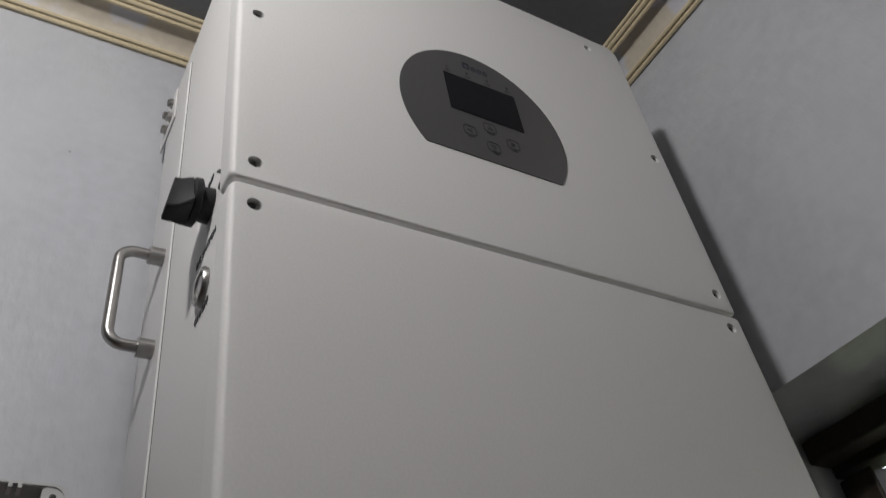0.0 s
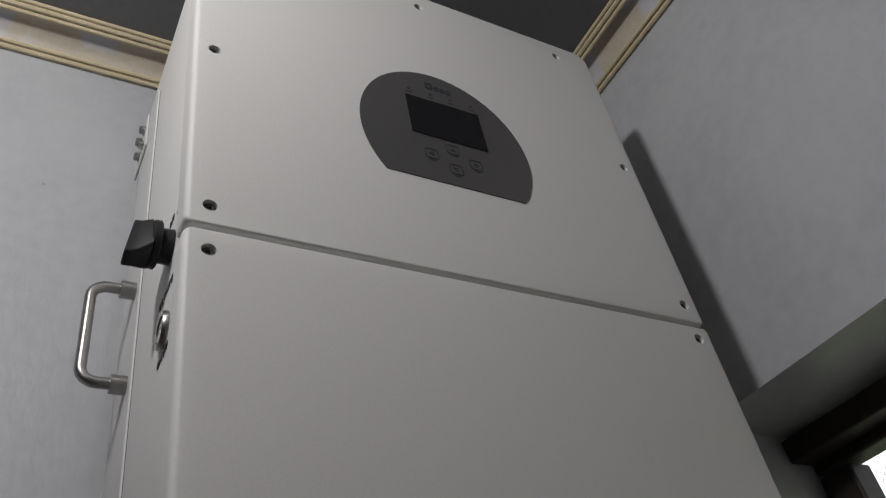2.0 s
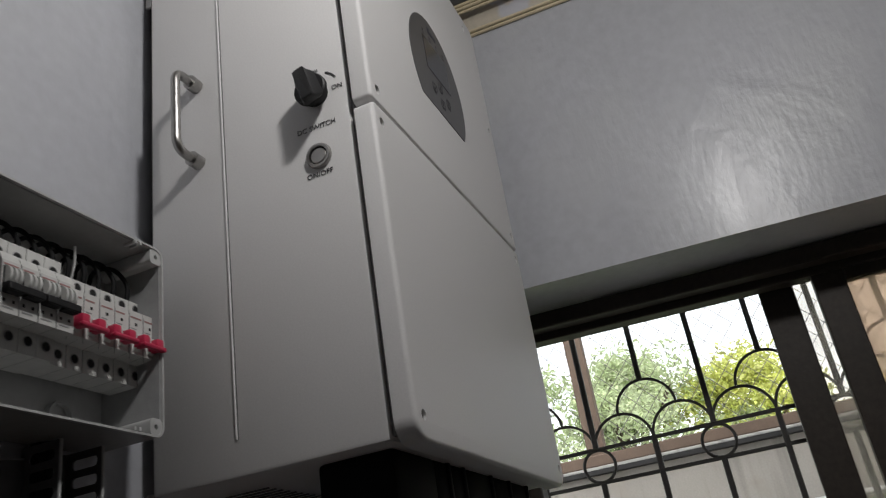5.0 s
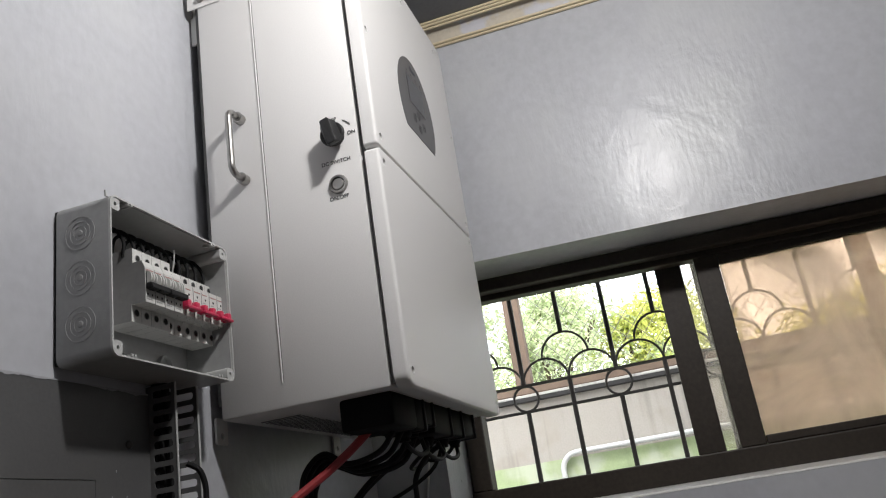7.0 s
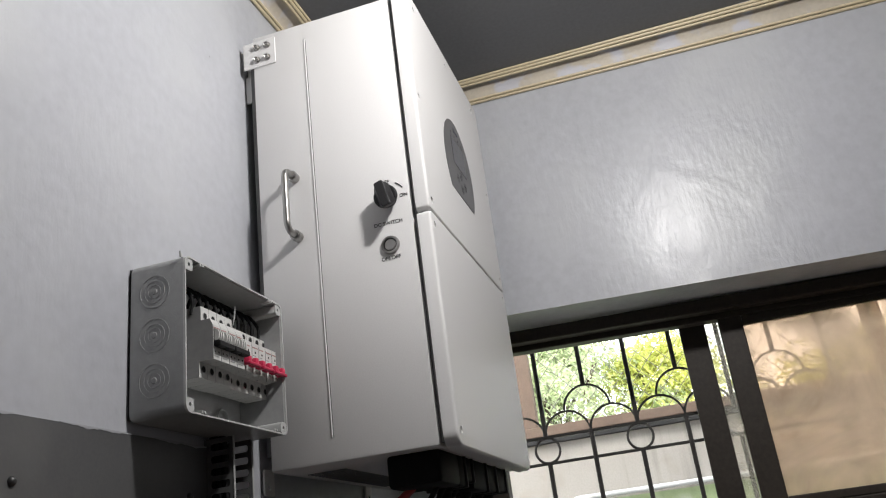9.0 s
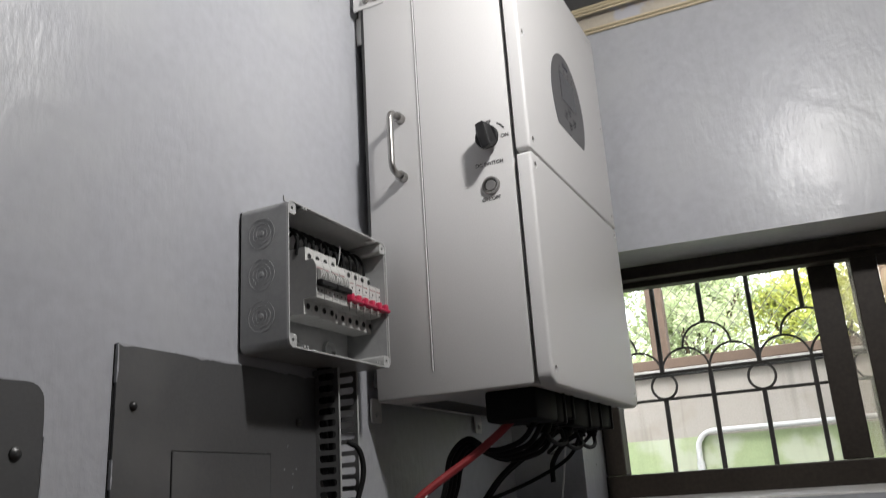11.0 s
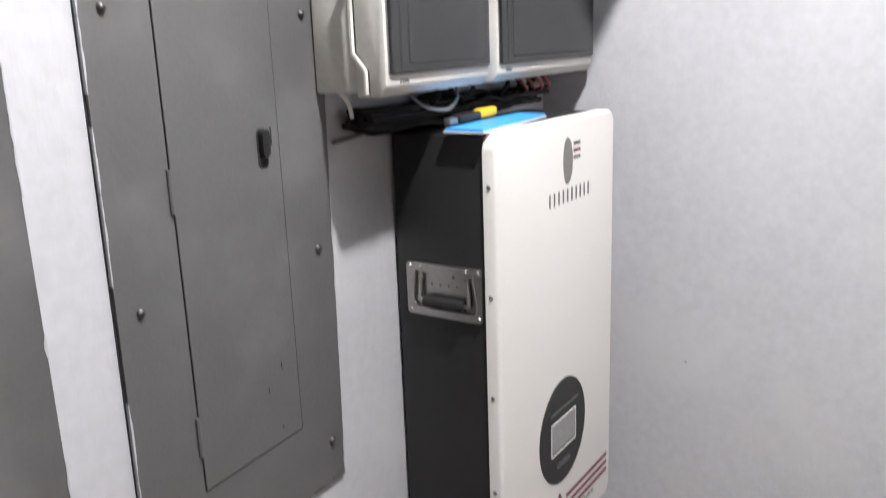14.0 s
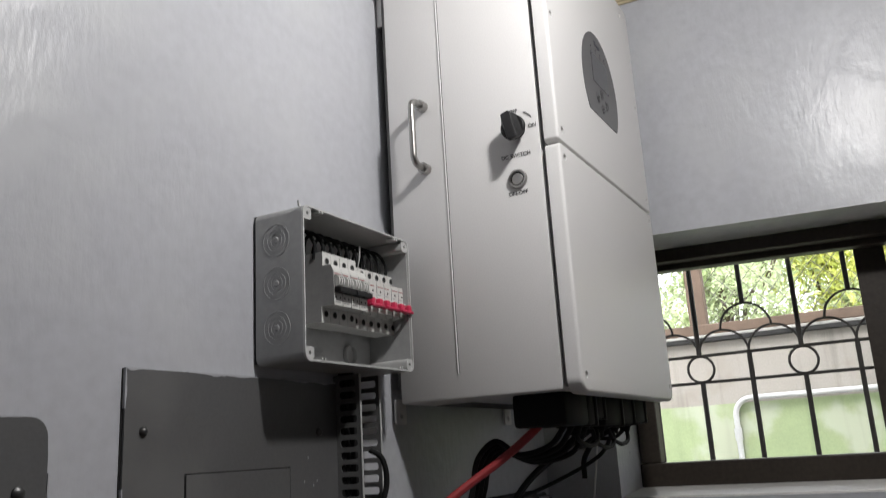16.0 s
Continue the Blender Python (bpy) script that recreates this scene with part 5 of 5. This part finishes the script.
part("recess_rim", tube([HP @ Vector((p[0], p[1], 0.0048)) for p in curve_pts([(x, y, 0) for x, y in well], 4)], 0.0016, 8), M_STEEL, hp, smooth=True)
part("spring_bar", slab(rounded(0.036, 0.008, 0.001, -0.004, 0.023), [], 0.0006, 0.0030, HP), M_STEEL, hp)
for x in (-0.038, 0.036):
    part("hinge_lug", slab(rounded(0.008, 0.010, 0.001, x, 0.017), [], 0.0006, 0.0048, HP), M_STEEL, hp)
for x in (-0.022, -0.008, 0.006, 0.020):
    part("spot_weld", lathe([(0, 0.0002), (0.0016, 0.0002), (0.0018, 0.0)], 10, HP @ pose(x, 0.008, 0.0006)), M_BOLT, hp)
bow = [(-0.038, 0.017, 0.004), (-0.038, -0.006, 0.006), (-0.033, -0.0155, 0.008), (0.034, -0.0155, 0.008), (0.041, -0.006, 0.006), (0.038, 0.017, 0.004)]
part("handle_bow", tube([HP @ Vector(p) for p in curve_pts(bow, 5)], 0.0032, 10), M_STEEL, hp, smooth=True)
part("handle_grip", tube([HP @ Vector(p) for p in ((-0.029, -0.0150, 0.0085), (0.035, -0.0150, 0.0085))], 0.0080, 16), M_BLACK, hp, smooth=True)
for y, z in ((-0.056, 0.032), (0.056, 0.032), (-0.056, -0.032), (0.056, -0.032), (-0.038, 0.032), (0.036, 0.032)):
    part("rivet", lathe([(0, 0.002), (0.0022, 0.0016), (0.0034, 0.0)], 12, HP @ pose(y, z, 0.0050)), M_STEEL, hp, smooth=True)

# ---- things on the battery, loose wires ----
lid = thing("blue_tray", label="bright blue plastic tray lid lying on the battery", category="plastic lid")
part("top_face", slab([(0.004, -0.100), (-0.002, -0.158), (0.222, -0.152), (0.238, -0.102)], [], 1.2245, 1.2280), M_BLUE, lid)
part("edge", slab([(0.002, -0.098), (-0.004, -0.160), (0.224, -0.154), (0.240, -0.100)], [], 1.2224, 1.2244), M_BATWHITE, lid)
tool = thing("stripping_tool", label="yellow and black wire stripping hand tool", category="hand tool")
part("handle", box(0.116, 0.172, -0.098, -0.084, 1.229, 1.243, 0.004), M_YELLOW, tool, smooth=True)
part("head", box(0.050, 0.117, -0.100, -0.080, 1.2285, 1.241, 0.005), M_BLACK, tool, smooth=True)
part("jaw", box(0.028, 0.051, -0.096, -0.085, 1.2287, 1.238, 0.002), M_STEEL, tool)
rng = random.Random(31)
for k in range(12):
    z, y = 1.228 + 0.0040 * (k % 8), -0.010 - 0.0055 * ((k * 5) % 7)
    x0 = -0.098 + rng.uniform(0, 0.012)
    cable([(x0 + (0.60 - rng.uniform(0, 0.1)) * i / 8, y - rng.uniform(0, 0.010), z + (rng.uniform(-0.005, 0.007) if i else 0.012 - 0.4 * (z - 1.228))) for i in range(9)], rng.uniform(0.0038, 0.0052), label="black cable bundled below the distribution boxes", steps=5)
for k in range(7):
    x = 0.04 + rng.uniform(0, 0.42)
    cable([(x, -0.045, 1.281), (x + rng.uniform(-0.01, 0.02), -0.055, 1.268), (x + rng.uniform(-0.02, 0.05), -0.045, 1.254), (x + rng.uniform(0.0, 0.06), -0.030, 1.242)], 0.0034, label="black cable dropping out of a distribution box")
for k in range(4):
    x = 0.33 + 0.035 * k
    cable([(x, -0.055, 1.281), (x + 0.01, -0.066, 1.266), (x + 0.04, -0.060, 1.256), (x + 0.07, -0.035, 1.248)], 0.0030, M_REDCABLE, "red cable below the distribution boxes")
cable([(-0.04, -0.07, 1.279), (-0.02, -0.085, 1.258), (0.03, -0.09, 1.250), (0.07, -0.085, 1.262), (0.085, -0.075, 1.279)], 0.0020, M_TRUNK, "thin grey wire looping under the box", "wire")
cable([(-0.112, -0.02, 1.282), (-0.104, -0.026, 1.268), (-0.098, -0.026, 1.250)], 0.0028, M_TIE, "white conduit end under the box", "conduit_end")
cable([(-0.118, -0.010, 1.222), (-0.06, -0.012, 1.226), (0.0, -0.014, 1.238), (0.08, -0.016, 1.255)], 0.0030, M_TRUNK, "grey wire along the wall above the battery", "wire")

# ---- stool ----
stool = thing("stool", (0.150, -0.723, 0.0), "ivory plastic stool with a slotted flower-shaped seat", "stool")


def lobed(r0, notch, n=120):
    out = []
    for k in range(n):
        a = 2 * math.pi * k / n
        d = ((math.degrees(a) - 9.6 + 45) % 90) - 45
        out.append(((r0 - notch * math.exp(-(d / 9.0) ** 2)) * math.cos(a), (r0 - notch * math.exp(-(d / 9.0) ** 2)) * math.sin(a)))
    return out


slots = []
ca, sa = math.cos(radians(-34)), math.sin(radians(-34))
for row in range(-3, 4):
    v = 0.029 * row
    for u, ln in ((-0.0235, 0.036), (0.046, 0.038)) if row % 2 else ((-0.043, 0.050), (0.044, 0.050)):
        if math.hypot(u, v) < 0.118:
            slots.append([(u * ca - v * sa + px * ca - py * sa, u * sa + v * ca + px * sa + py * ca) for px, py in rounded(ln, 0.0092, 0.0040, seg=3)])
part("seat", slab(lobed(0.164, 0.030), slots, 0.4455, 0.450), M_STOOL, stool)
edge = bmesh.new()
prev = None
for r, z in ((0.164, 0.450), (0.1665, 0.4485), (0.168, 0.445), (0.169, 0.425), (0.171, 0.36), (0.175, 0.27)):
    ring = [edge.verts.new((x, y, z)) for x, y in lobed(r, 0.030)]
    if prev:
        for k in range(len(ring)):
            edge.faces.new((prev[k], prev[(k + 1) % len(ring)], ring[(k + 1) % len(ring)], ring[k]))
    prev = ring
part("rim", edge, M_STOOL, stool, smooth=True)
for k in range(4):
    a = radians(54.6 + 90 * k)
    b = bmesh.new()
    rows = []
    for z, r, w in ((0.436, 0.130, 0.075), (0.3, 0.145, 0.060), (0.15, 0.160, 0.050), (0.0, 0.175, 0.042)):
        rows.append([b.verts.new(((r + dr) * math.cos(a + da), (r + dr) * math.sin(a + da), z)) for da, dr in ((-w / 0.15, -0.012), (-w / 0.2, 0.012), (0, 0.020), (w / 0.2, 0.012), (w / 0.15, -0.012), (0, 0.008))])
    for q, s in zip(rows, rows[1:]):
        for i in range(6):
            b.faces.new((q[i], q[(i + 1) % 6], s[(i + 1) % 6], s[i]))
    b.faces.new(rows[-1])
    b.faces.new(rows[0][::-1])
    bmesh.ops.recalc_face_normals(b, faces=b.faces)
    part("leg", b, M_STOOL, stool, smooth=True)

# ---- floor ----
floor = tagged(part("floor", box(X0, XB, Y0, 0, -0.05, -0.006), M_FLOORJ), "worn brown wooden plank floor", "floor", kind="structure")
plank_mesh = None
PW, PL = 0.075, 0.45
rng = random.Random(40)
for i in range(11):
    for j in range(4):
        x = XB - 0.002 - PW * (i + 1)
        y = -0.002 - PL * j - (PL / 2 if i % 2 else 0.0)
        y1 = min(y, -0.002)
        if plank_mesh is None:
            pb = box(0.0, PW - 0.0022, -PL + 0.002, 0.0, -0.012, 0.0, 0.0008, 1)
            pl = part("plank", pb, M_FLOORP, floor)
            plank_mesh = pl.data
        else:
            pl = new("plank", plank_mesh)
            pl.parent = floor
        pl.matrix_world = pose(x, y1, rng.uniform(-0.0006, 0.0006))
bm = bmesh.new()
for i in range(39):
    for j in range(8):
        x, y = XB - 0.002 - PW * (i + 12), -0.002 - 0.45 * j
        if x > X0:
            add_box(bm, x, x + PW - 0.0022, max(y - 0.448, Y0 + 0.002), y, -0.012, 0.0)
for i in range(11):
    x, y = XB - 0.002 - PW * (i + 1), -0.002 - PL * 4 - (PL / 2 if i % 2 else 0.0)
    while y > Y0 + 0.05:
        add_box(bm, x, x + PW - 0.0022, max(y - PL + 0.002, Y0 + 0.002), y, -0.012, 0.0)
        y -= PL
    if i % 2:
        add_box(bm, x, x + PW - 0.0022, -PL / 2, -0.002, -0.012, 0.0)
tagged(part("planks", bm, M_FLOORP, floor), kind="stuff")
rng = random.Random(52)
for axis in (0, 1):
    vs, fs, n = [], [], 70
    for k in range(n + 1):
        u = 0.001 + 1.5 * k / n
        w, h = 0.010 + rng.uniform(-0.004, 0.005), 0.007 + rng.uniform(-0.003, 0.004)
        for d, z in ((0.0003, h), (0.0035, h * 0.8), (w * 0.6, 0.0035), (w, -0.0005)):
            vs.append((XB - d, -u, z) if axis == 0 else (XB - 0.001 - u, -d, z))
    for k in range(n):
        for i in range(3):
            a = 4 * k + i
            fs.append((a, a + 1, a + 5, a + 4) if axis else (a, a + 4, a + 5, a + 1))
    me = bpy.data.meshes.new("cement_fillet")
    me.from_pydata(vs, [], fs)
    me.materials.append(M_CEMENT)
    fillet = new("cement_fillet", me)
    fillet.parent = floor
